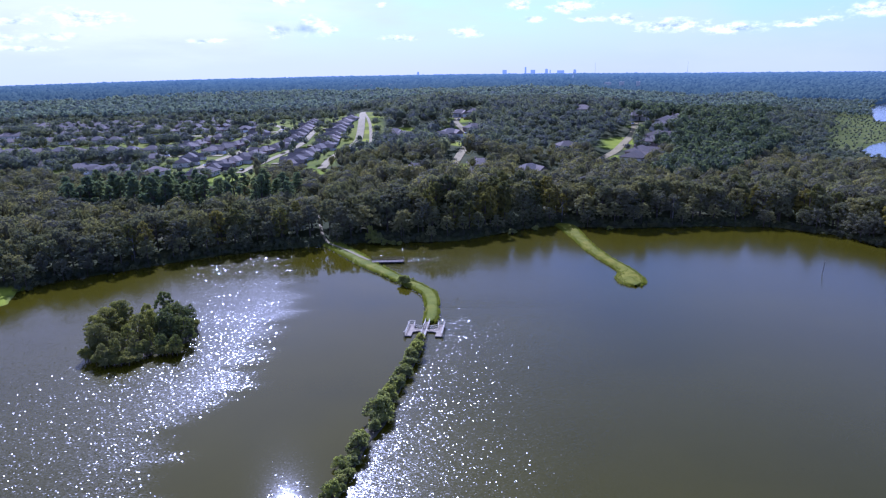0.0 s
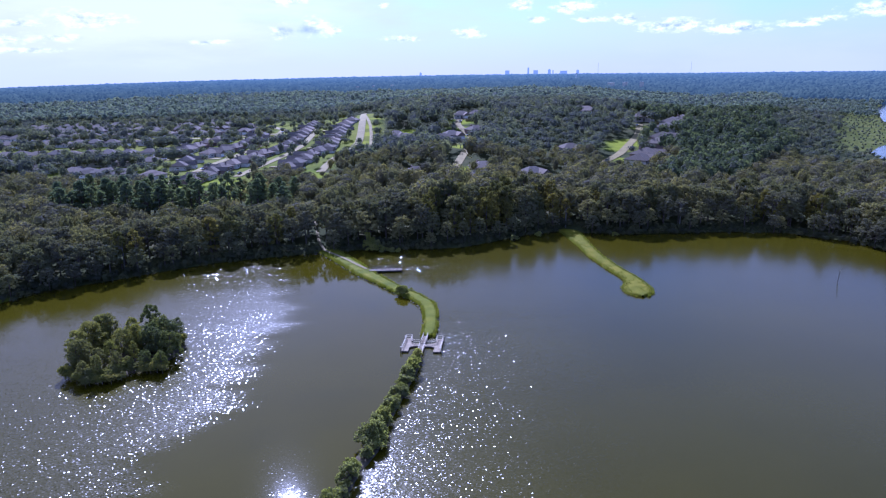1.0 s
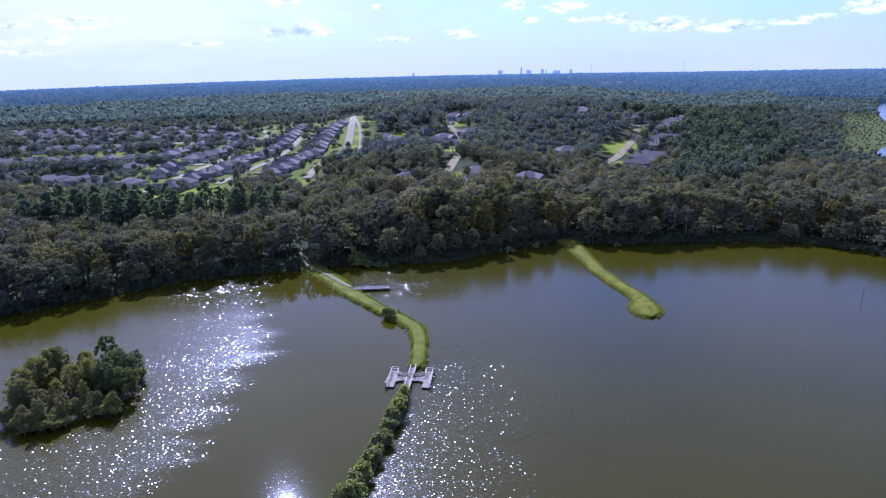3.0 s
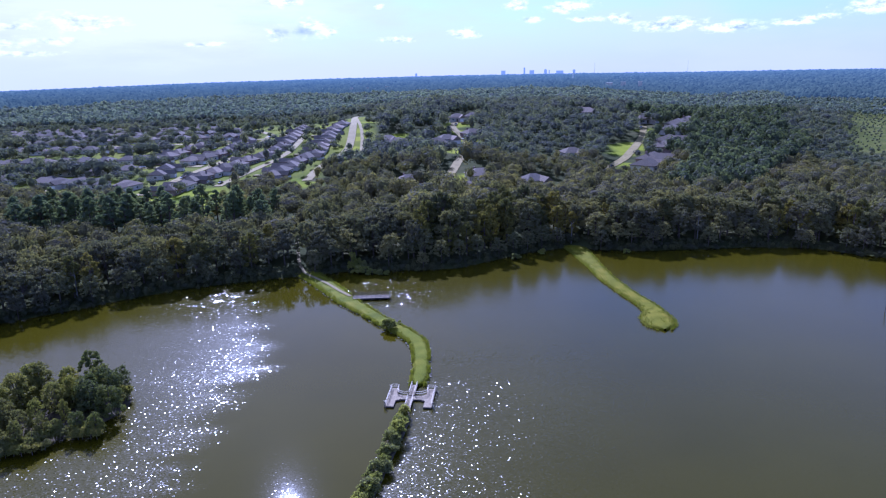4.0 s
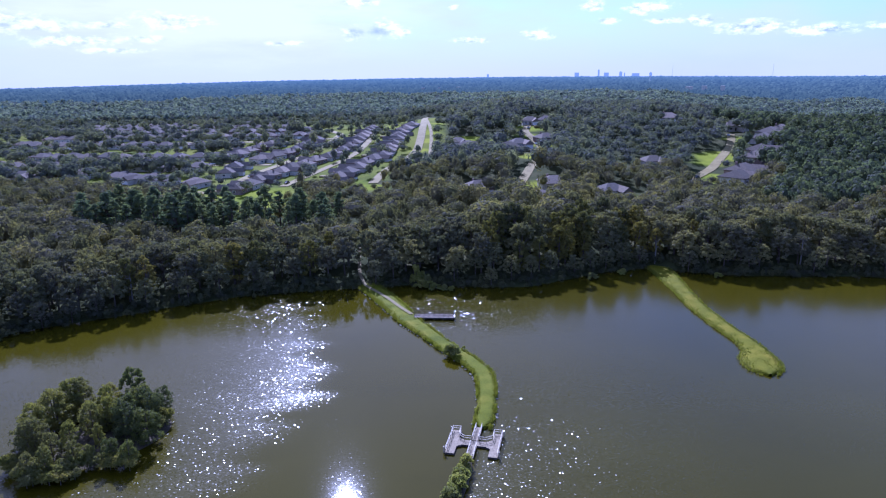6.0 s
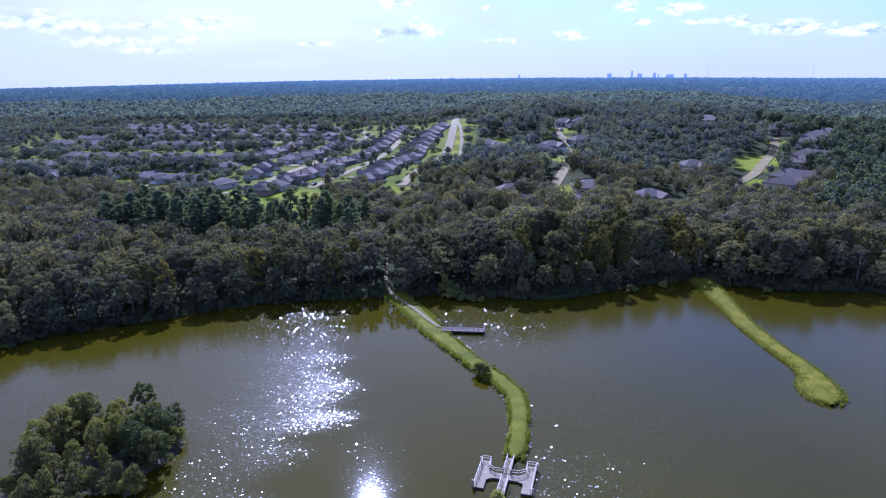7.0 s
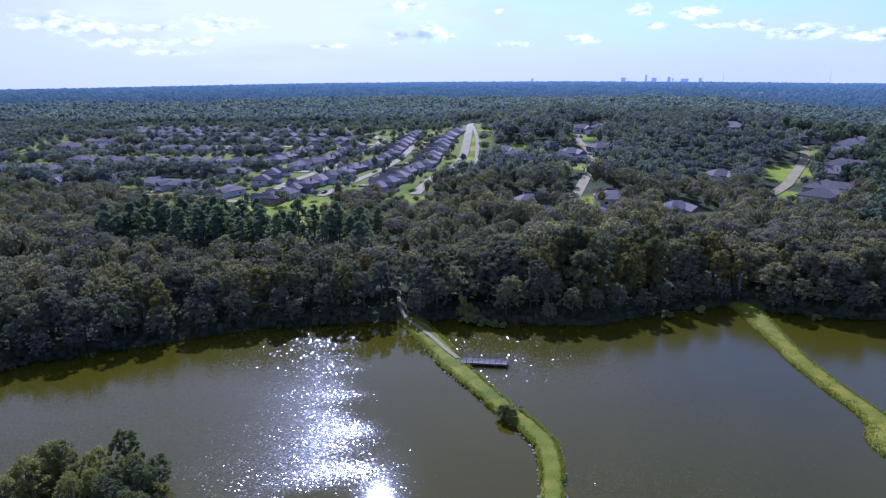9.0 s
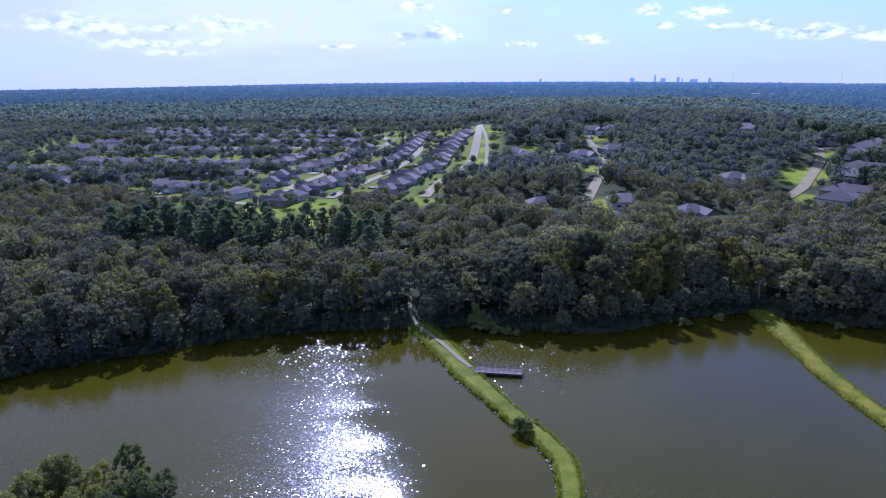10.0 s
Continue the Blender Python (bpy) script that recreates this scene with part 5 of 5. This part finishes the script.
    for i in range(60):
        # along the near edge, from the low nose to the notch, then round the rest
        if i < 44:
            u = i / 43
            x = float(np.interp(u, [0, 0.3, 0.55, 0.75, 1], [-83, -77, -72.5, -69.5, -62])) + r.uniform(-1.4, 1.6)
            y = float(np.interp(u, [0, 0.3, 0.55, 0.75, 1], [141, 137.2, 138.5, 142.6, 143.4])) + r.uniform(-0.6, 2.4)
        else:
            a = r.uniform(-0.2, 3.3)
            x, y = -73.5 + math.cos(a) * r.uniform(8.0, 12.0), 153.5 + math.sin(a) * r.uniform(9.5, 12.5)
        s = r.uniform(0.6, 1.25)
        m = Matrix.Translation((x, y, 0.2)) @ Matrix.Rotation(r.uniform(0, 6.28), 4, "Z") @ Matrix.Diagonal((s, s, s * r.uniform(0.8, 1.2), 1))
        if done:
            copy_thing_at(shrub, m)
        else:
            done = True
            shrub.matrix_basis = m


build_islet()


def build_hedge():
    r = rng(71)
    protos = [make_tree("bank_shrub", "shrub", SHRUB, 2.2, 1500, 0.105, 410 + i, "leafy olive-green shrub on the low bank") for i in range(3)]
    path = resample(HEDGE_BANK, 1.7)
    first = set()
    spots = []
    for p in path[1:]:
        spots.append((p.x + r.uniform(-0.8, 0.8), p.y + r.uniform(-0.7, 0.7), r.uniform(0.65, 1.55)))
        if r.uniform() < 0.75:
            spots.append((p.x + r.uniform(-1.3, 1.3), p.y + r.uniform(-0.8, 0.8), r.uniform(0.55, 1.15)))
    spots += [(-12.6, 113.5, 2.0), (-11.8, 111.5, 1.7), (-13.6, 112, 1.9), (-11.3, 120, 1.5), (-10.5, 124, 1.3), (-6.5, 146, 1.25)]
    spots += [(-12.8, 194.0, 1.5), (-11.6, 193.0, 1.3), (-9.6, 197.2, 0.45)]
    for x, y, s in spots:
        i = int(r.integers(0, 3))
        z = 0.15 if y < 155 else 0.35
        m = Matrix.Translation((x, y, z)) @ Matrix.Rotation(r.uniform(0, 6.28), 4, "Z") @ Matrix.Diagonal((s * r.uniform(0.8, 1.2), s * r.uniform(0.8, 1.2), s * r.uniform(0.7, 1.3), 1))
        if i in first:
            copy_thing_at(protos[i], m)
        else:
            first.add(i)
            protos[i].matrix_basis = m
    # bushes where the wood opens on the bank
    bush = make_tree("bank_bush", "shrub", SHRUB, 3.2, 1100, 0.22, 420, "pale green bush on the open bank")
    k = False
    for x, y, s, tall in ((-26, 244, 1.1, 0.9), (-23.5, 243.6, 1.2, 0.8), (-21.3, 243, 0.9, 0.7), (-19, 242.5, 0.8, 0.7), (-27.8, 246, 0.95, 2.6), (-26.4, 247, 0.8, 2.0), (-24.6, 246, 0.8, 1.7), (-16.5, 242, 0.6, 0.85), (38, 262, 0.8, 0.85), (28, 256, 0.9, 0.85), (68, 260, 0.7, 0.85)):
        m = Matrix.Translation((x, y, 0.1)) @ Matrix.Rotation(r.uniform(0, 6.28), 4, "Z") @ Matrix.Diagonal((s * 1.2, s * 1.2, s * tall, 1))
        if k:
            copy_thing_at(bush, m)
        else:
            k = True
            bush.matrix_basis = m


build_hedge()


def build_undergrowth():
    """Bushes that close the edge of the shore wood down to the water."""
    r = rng(77)
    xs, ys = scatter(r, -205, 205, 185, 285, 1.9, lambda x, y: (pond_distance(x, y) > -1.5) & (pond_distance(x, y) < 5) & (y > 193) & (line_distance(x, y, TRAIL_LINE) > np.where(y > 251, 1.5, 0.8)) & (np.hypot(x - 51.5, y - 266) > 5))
    joined_wood("undergrowth", r, xs, ys, ("shrub", "shrub", "gum"), OAK_SHADED, 170, 0.08, lambda x, y: 2.3 + 1.5 * noise.noise((x * 0.15, y * 0.15, 2)), "tangled bushes along the wooded shore", core=False)


build_undergrowth()


def build_snags():
    """Bare pale trunks at the edge of the wood."""
    for x, y, h, seed in ((50.5, 272, 8.0, 1), (-53.2, 262, 12.0, 2), (-108, 222, 9.0, 4), (96, 268, 10.0, 5)):
        r = rng(500 + seed)
        root = tagged(new("dead_tree"), "bare pale dead tree trunk at the wood's edge", "tree")
        bm = bmesh.new()
        segs = [((0, 0, -0.5), (0.15, 0.1, h * 0.55), 0.24, 0.18), ((0.15, 0.1, h * 0.55), (0.05, 0.3, h), 0.18, 0.06)]
        for a, b, ra, rb in segs:
            a, b = Vector(a), Vector(b)
            bmesh.ops.create_cone(bm, cap_ends=True, segments=8, radius1=ra, radius2=rb, depth=(b - a).length, matrix=Matrix.Translation((a + b) / 2) @ (b - a).to_track_quat("Z", "X").to_matrix().to_4x4())
        part("trunk", bm_mesh("trunk", bm, SNAG), root)
        for i in range(4):
            bm = bmesh.new()
            z, ang = h * r.uniform(0.5, 0.92), r.uniform(0, 6.28)
            a, b = Vector((0.1, 0.15, z)), Vector((math.cos(ang) * r.uniform(0.8, 2.0), math.sin(ang) * r.uniform(0.8, 2.0), z + r.uniform(0.3, 1.6)))
            bmesh.ops.create_cone(bm, cap_ends=True, segments=6, radius1=0.08, radius2=0.03, depth=(b - a).length, matrix=Matrix.Translation((a + b) / 2) @ (b - a).to_track_quat("Z", "X").to_matrix().to_4x4())
            part("limb", bm_mesh("limb", bm, SNAG), root)
        root.matrix_basis = pose(x, y, float(land(x, y)))


build_snags()


def build_water_pole():
    """A bare leaning pole standing in the open water."""
    root = tagged(new("mooring_pole"), "thin dark leaning wooden pole standing in the pond", "pole")
    bm = bmesh.new()
    a, b = Vector((0, 0, -2.0)), Vector((0.9, 0.5, 4.2))
    bmesh.ops.create_cone(bm, cap_ends=True, segments=8, radius1=0.10, radius2=0.07, depth=(b - a).length, matrix=Matrix.Translation((a + b) / 2) @ (b - a).to_track_quat("Z", "X").to_matrix().to_4x4())
    part("shaft", bm_mesh("shaft", bm, DARK_WOOD), root)
    bm = bmesh.new()
    bmesh.ops.create_cone(bm, cap_ends=True, segments=8, radius1=0.12, radius2=0.05, depth=0.22, matrix=Matrix.Translation(b))
    part("cap", bm_mesh("cap", bm, RAIL_PALE), root, "pale cap")
    root.matrix_basis = pose(118.4, 196.3, 0)


build_water_pole()


def build_reeds():
    """Rank grass along the edges of the causeway and the spit, and mown blades on top."""
    r = rng(81)
    out = []
    for line, tall in ((CAUSEWAY, 0.55), (SPIT, 0.3)):
        path = resample(line, 0.25)
        for i in range(1, len(path) - 1):
            p, d = path[i], (path[i + 1] - path[i - 1])
            s = Vector((d.y, -d.x)).normalized()
            for side in (-1, 1):
                lump = 0.5 + noise.noise((p.x * 0.45, p.y * 0.45, side * 3))
                if tall > 0.4 and lump < 0.25:
                    continue
                n = 9 if tall > 0.4 else 5
                u = side * (p.z * r.uniform(0.72, 1.0, n))
                x, y = p.x + s.x * u + r.normal(0, 0.1, n), p.y + s.y * u + r.normal(0, 0.1, n)
                h = tall * r.uniform(0.4, 1.2, n) * (0.6 + max(0, lump))
                a = r.uniform(0, 6.283, n)
                w = 0.09
                lean = r.normal(0, 0.18, (n, 2))
                base = np.stack([x, y, np.full(n, 0.1)], 1)
                side_v = np.stack([np.cos(a) * w, np.sin(a) * w, 0 * a], 1)
                tip = base + np.stack([lean[:, 0], lean[:, 1], h + 0.25], 1)
                out.append(np.stack([base - side_v, base + side_v, tip], 1))
    for line, lift in ((CAUSEWAY, 0.62), (SPIT, 0.55)):
        path = resample(line, 0.3)
        for i in range(2, len(path) - 2):
            p, d = path[i], path[i + 1] - path[i - 1]
            s = Vector((d.y, -d.x)).normalized()
            n = int(16 * p.z / 2.4)
            u = r.uniform(-0.86, 0.86, n) * p.z
            x, y = p.x + s.x * u + r.normal(0, 0.12, n), p.y + s.y * u + r.normal(0, 0.12, n)
            keep = line_distance(x, y, TRAIL_LINE[3:] + [(-34, 231.6), (-29.4, 224), (-25.4, 218.6)]) > 0.9
            x, y = x[keep], y[keep]
            n = len(x)
            a = r.uniform(0, 6.283, n)
            base = np.stack([x, y, np.full(n, lift)], 1)
            side_v = np.stack([np.cos(a), np.sin(a), 0 * a], 1) * r.uniform(0.08, 0.2, n)[:, None]
            tip = base + np.stack([r.normal(0, 0.12, n), r.normal(0, 0.12, n), r.uniform(0.08, 0.24, n)], 1)
            out.append(np.stack([base - side_v, base + side_v, tip], 1))
    me = tri_mesh("bank_grass", np.concatenate(out), REED)
    tagged(new("bank_grass", me), "rank green grass and reeds along the waterline", "grass", kind="stuff")


build_reeds()


def build_stones():
    """Pale stones along the waterline of the causeway."""
    r = rng(91)
    bm = bmesh.new()
    bmesh.ops.create_icosphere(bm, subdivisions=1, radius=1)
    ico = np.array([[v.co[:] for v in f.verts] for f in bm.faces])
    bm.free()
    out = []
    path = resample(CAUSEWAY, 0.5)
    for i in range(1, len(path) - 1):
        p, d = path[i], path[i + 1] - path[i - 1]
        s = Vector((d.y, -d.x)).normalized()
        for side in (-1, 1):
            if r.uniform() < 0.3:
                u = side * p.z * r.uniform(0.95, 1.12)
                k = r.uniform(0.12, 0.34)
                out.append(ico * np.array([k * r.uniform(0.8, 1.5), k * r.uniform(0.8, 1.5), k * 0.6]) + np.array([p.x + s.x * u, p.y + s.y * u, 0.05]))
    tagged(new("shore_stones", tri_mesh("shore_stones", np.concatenate(out), STONE)), "pale stones along the waterline of the causeway", "stones", kind="stuff")


build_stones()

# ---- floating fishing dock ----
def railing(root, points, height, mat, posts_every=1.6, levels=(1.0, 0.55)):
    """Posts, top rail and middle rail along points, as parts of root."""
    for a, b in zip(points, points[1:]):
        a, b = Vector(a), Vector(b)
        n = max(1, round((b - a).length / posts_every))
        for i in range(n + 1):
            p = a.lerp(b, i / n)
            bm = bmesh.new()
            box(bm, p.x, p.y, p.z + height / 2, 0.08, 0.08, height)
            part("post", bm_mesh("post", bm, mat), root)
        for lv in levels:
            bm = bmesh.new()
            beam(bm, a + Vector((0, 0, height * lv)), b + Vector((0, 0, height * lv)), 0.09, 0.06)
            part("rail", bm_mesh("rail", bm, mat), root)


PLANK = {}


def deck_part(root, poly, z, thick, mat, name="deck", board=0.28):
    """A float with boards laid across it, clipped to a convex outline; every board is a piece of its own."""
    bm = bmesh.new()
    vs = [bm.verts.new((x * 0.985, yy, zz)) for zz in (z - thick, z - 0.07) for x, yy in poly]
    n = len(poly)
    bm.faces.new(vs[:n][::-1])
    bm.faces.new(vs[n:])
    for i in range(n):
        bm.faces.new((vs[i], vs[(i + 1) % n], vs[n + (i + 1) % n], vs[n + i]))
    bmesh.ops.recalc_face_normals(bm, faces=bm.faces[:])
    base = part(name, bm_mesh(name, bm, DARK_WOOD), root, "boarded deck on a dark float")
    if mat.name not in PLANK:
        bm = bmesh.new()
        bmesh.ops.create_cube(bm, size=1)
        PLANK[mat.name] = bm_mesh("plank", bm, mat)
    y, top = min(p[1] for p in poly), max(p[1] for p in poly)
    r = rng(int(abs(poly[0][0] * 100 + poly[0][1] * 37)))
    while y < top - 0.02:
        y2 = min(y + board - 0.03, top)
        mid, xs = (y + y2) / 2, []
        for (ax, ay), (bx, by) in zip(poly, poly[1:] + poly[:1]):
            if min(ay, by) - 1e-6 <= mid <= max(ay, by) + 1e-6 and abs(by - ay) > 1e-6:
                xs.append(ax + (mid - ay) / (by - ay) * (bx - ax))
        if xs:
            m = Matrix.Translation(((min(xs) + max(xs)) / 2, mid, z - 0.03 + r.uniform(-0.008, 0.008))) @ Matrix.Diagonal((max(xs) - min(xs) + r.uniform(-0.03, 0.03), y2 - y, 0.06, 1))
            part("plank", PLANK[mat.name], base, "", m)
        y += board


def build_dock():
    root = tagged(new("fishing_dock"), "pale grey H-shaped floating fishing dock with white railings", "dock")
    z = 0.42
    deck_part(root, [(-5.1, -4.3), (-3.3, -4.3), (-3.3, 4.2), (-5.1, 4.2)], z, 0.5, DECK)
    deck_part(root, [(3.3, -4.3), (5.1, -4.3), (5.1, 4.2), (3.3, 4.2)], z, 0.5, DECK)
    deck_part(root, [(-3.28, -1.5), (-2.2, -0.9), (-2.2, 0.8), (-3.28, 1.6)], z, 0.5, DECK)
    deck_part(root, [(2.2, -0.9), (3.28, -1.5), (3.28, 1.6), (2.2, 0.8)], z, 0.5, DECK)
    deck_part(root, [(-2.18, -0.9), (2.18, -0.9), (2.18, 0.8), (-2.18, 0.8)], z, 0.5, DECK)
    deck_part(root, [(-0.62, 0.85), (0.62, 0.85), (0.62, 5.9), (-0.62, 5.9)], z + 0.12, 0.25, DECK, "gangway")
    deck_part(root, [(-0.62, -5.8), (0.62, -5.8), (0.62, -0.95), (-0.62, -0.95)], z + 0.12, 0.25, DECK, "gangway")
    railing(root, [(-5.02, -4.2, z), (-5.02, 4.1, z), (-3.4, 4.1, z), (-3.4, 1.7, z), (-2.2, 0.75, z), (-0.75, 0.75, z)], 1.05, RAIL_PALE)
    railing(root, [(5.02, -4.2, z), (5.02, 4.1, z), (3.4, 4.1, z), (3.4, 1.7, z), (2.2, 0.75, z), (0.75, 0.75, z)], 1.05, RAIL_PALE)
    railing(root, [(-0.6, 0.95, z + 0.1), (-0.6, 5.8, z + 0.1)], 1.05, RAIL_PALE)
    railing(root, [(0.6, 0.95, z + 0.1), (0.6, 5.8, z + 0.1)], 1.05, RAIL_PALE)
    railing(root, [(-0.6, -5.7, z + 0.1), (-0.6, -1.0, z + 0.1)], 1.05, RAIL_PALE)
    railing(root, [(0.6, -5.7, z + 0.1), (0.6, -1.0, z + 0.1)], 1.05, RAIL_PALE)
    for x, y in ((-5.35, -3.8), (5.35, -3.8), (-5.35, 3.7), (5.35, 3.7)):
        bm = bmesh.new()
        bmesh.ops.create_cone(bm, cap_ends=True, segments=10, radius1=0.14, radius2=0.13, depth=3.6, matrix=Matrix.Translation((x, y, -0.4)))
        part("pile", bm_mesh("pile", bm, RAIL_PALE), root)
    root.matrix_basis = pose(-4.85, 155.5, 0, 0, 0, -6.5) @ Matrix.Diagonal((0.91, 0.91, 0.91, 1))


def build_pier():
    root = tagged(new("fishing_pier"), "dark timber fishing pier with railings beside the causeway", "pier")
    z = 0.75
    deck_part(root, [(0, -1.35), (11.6, -1.35), (11.6, 1.35), (0, 1.35)], z, 0.45, PIER_DECK, board=0.3)
    railing(root, [(0.1, -1.3, z), (11.5, -1.3, z), (11.5, 1.3, z), (0.1, 1.3, z)], 1.05, DARK_WOOD, 1.45, (1.0, 0.66, 0.33))
    for i in range(5):
        for y in (-1.2, 1.2):
            bm = bmesh.new()
            bmesh.ops.create_cone(bm, cap_ends=True, segments=9, radius1=0.15, radius2=0.14, depth=3.0, matrix=Matrix.Translation((0.4 + i * 2.7, y, -0.9)))
            part("pile", bm_mesh("pile", bm, DARK_WOOD), root)
    root.matrix_basis = pose(-24.6, 217.9, 0, 0, 0, 2.0) @ Matrix.Diagonal((0.95, 0.95, 0.95, 1))


build_dock()
build_pier()


# ---- the city on the skyline and far roofs ----
def far_box(name, az, dist, base, w, h, mat, label, category, cap=0.0):
    x, y = math.sin(radians(az)) * dist, math.cos(radians(az)) * dist
    root = tagged(new(name), label, category)
    bm = bmesh.new()
    box(bm, 0, 0, h / 2, w, w * 0.6, h)
    part("facade", bm_mesh("facade", bm, mat), root)
    bm = bmesh.new()
    box(bm, 0, 0, h + 0.6, w * 1.01, w * 0.61, 1.2)
    if cap:
        box(bm, 0, 0, h + 1.2 + cap / 2, w * 0.5, w * 0.3, cap)
    part("roof", bm_mesh("roof", bm, mat), root)
    root.matrix_basis = pose(x, y, base, 0, 0, -az)


def build_skyline():
    for az, w, top, cap in ((5.43, 28, 64, 0), (7.17, 11, 84, 3), (7.78, 30, 61, 0), (8.9, 18, 64, 4), (9.2, 7, 58, 0), (10.06, 46, 52, 0), (11.21, 18, 54, 4), (-1.83, 14, 58, 3)):
        far_box("office_tower", az, 4560, 15, w, 37 + (top - 52) * 0.72, TOWER, "grey office tower on the skyline, paled by painted blue haze glow", "building", cap)
    for az, el, w in ((13.9, -1.2, 26), (15.0, -1.16, 20), (16.3, -1.15, 16), (-4.2, -1.05, 18), (-7.1, -1.1, 14), (-5.8, -1.07, 10)):
        dist = 32.5 / math.tan(radians(-el))
        base = float(ground_height(math.sin(radians(az)) * dist, math.cos(radians(az)) * dist))
        far_box("warehouse", az, dist, base, w * 0.55, 31.5 - base, STUCCO, "low pale warehouse among the distant woods", "building")
    x, y = math.sin(radians(11.1)) * 2500, math.cos(radians(11.1)) * 2500
    root = tagged(new("water_tower"), "slim pale water tower above the distant woods", "tower")
    bm = bmesh.new()
    bmesh.ops.create_cone(bm, cap_ends=True, segments=10, radius1=1.6, radius2=1.3, depth=26, matrix=Matrix.Translation((0, 0, 13)))
    part("stem", bm_mesh("stem", bm, TRIM), root)
    bm = bmesh.new()
    bmesh.ops.create_uvsphere(bm, u_segments=14, v_segments=8, radius=3.4, matrix=Matrix.Translation((0, 0, 28)) @ Matrix.Diagonal((1, 1, 0.7, 1)))
    part("tank", bm_mesh("tank", bm, TRIM), root)
    root.matrix_basis = pose(x, y, float(ground_height(x, y)))
    for az in (12.85, 20.0):
        x, y = math.sin(radians(az)) * 4500, math.cos(radians(az)) * 4500
        bm = bmesh.new()
        bmesh.ops.create_cone(bm, cap_ends=True, segments=6, radius1=1.0, radius2=0.5, depth=80, matrix=Matrix.Translation((0, 0, 40)))
        root = tagged(new("radio_mast"), "thin grey radio mast on the skyline", "mast")
        part("mast", bm_mesh("mast", bm, METAL), root)
        root.matrix_basis = pose(x, y, 15)


build_skyline()
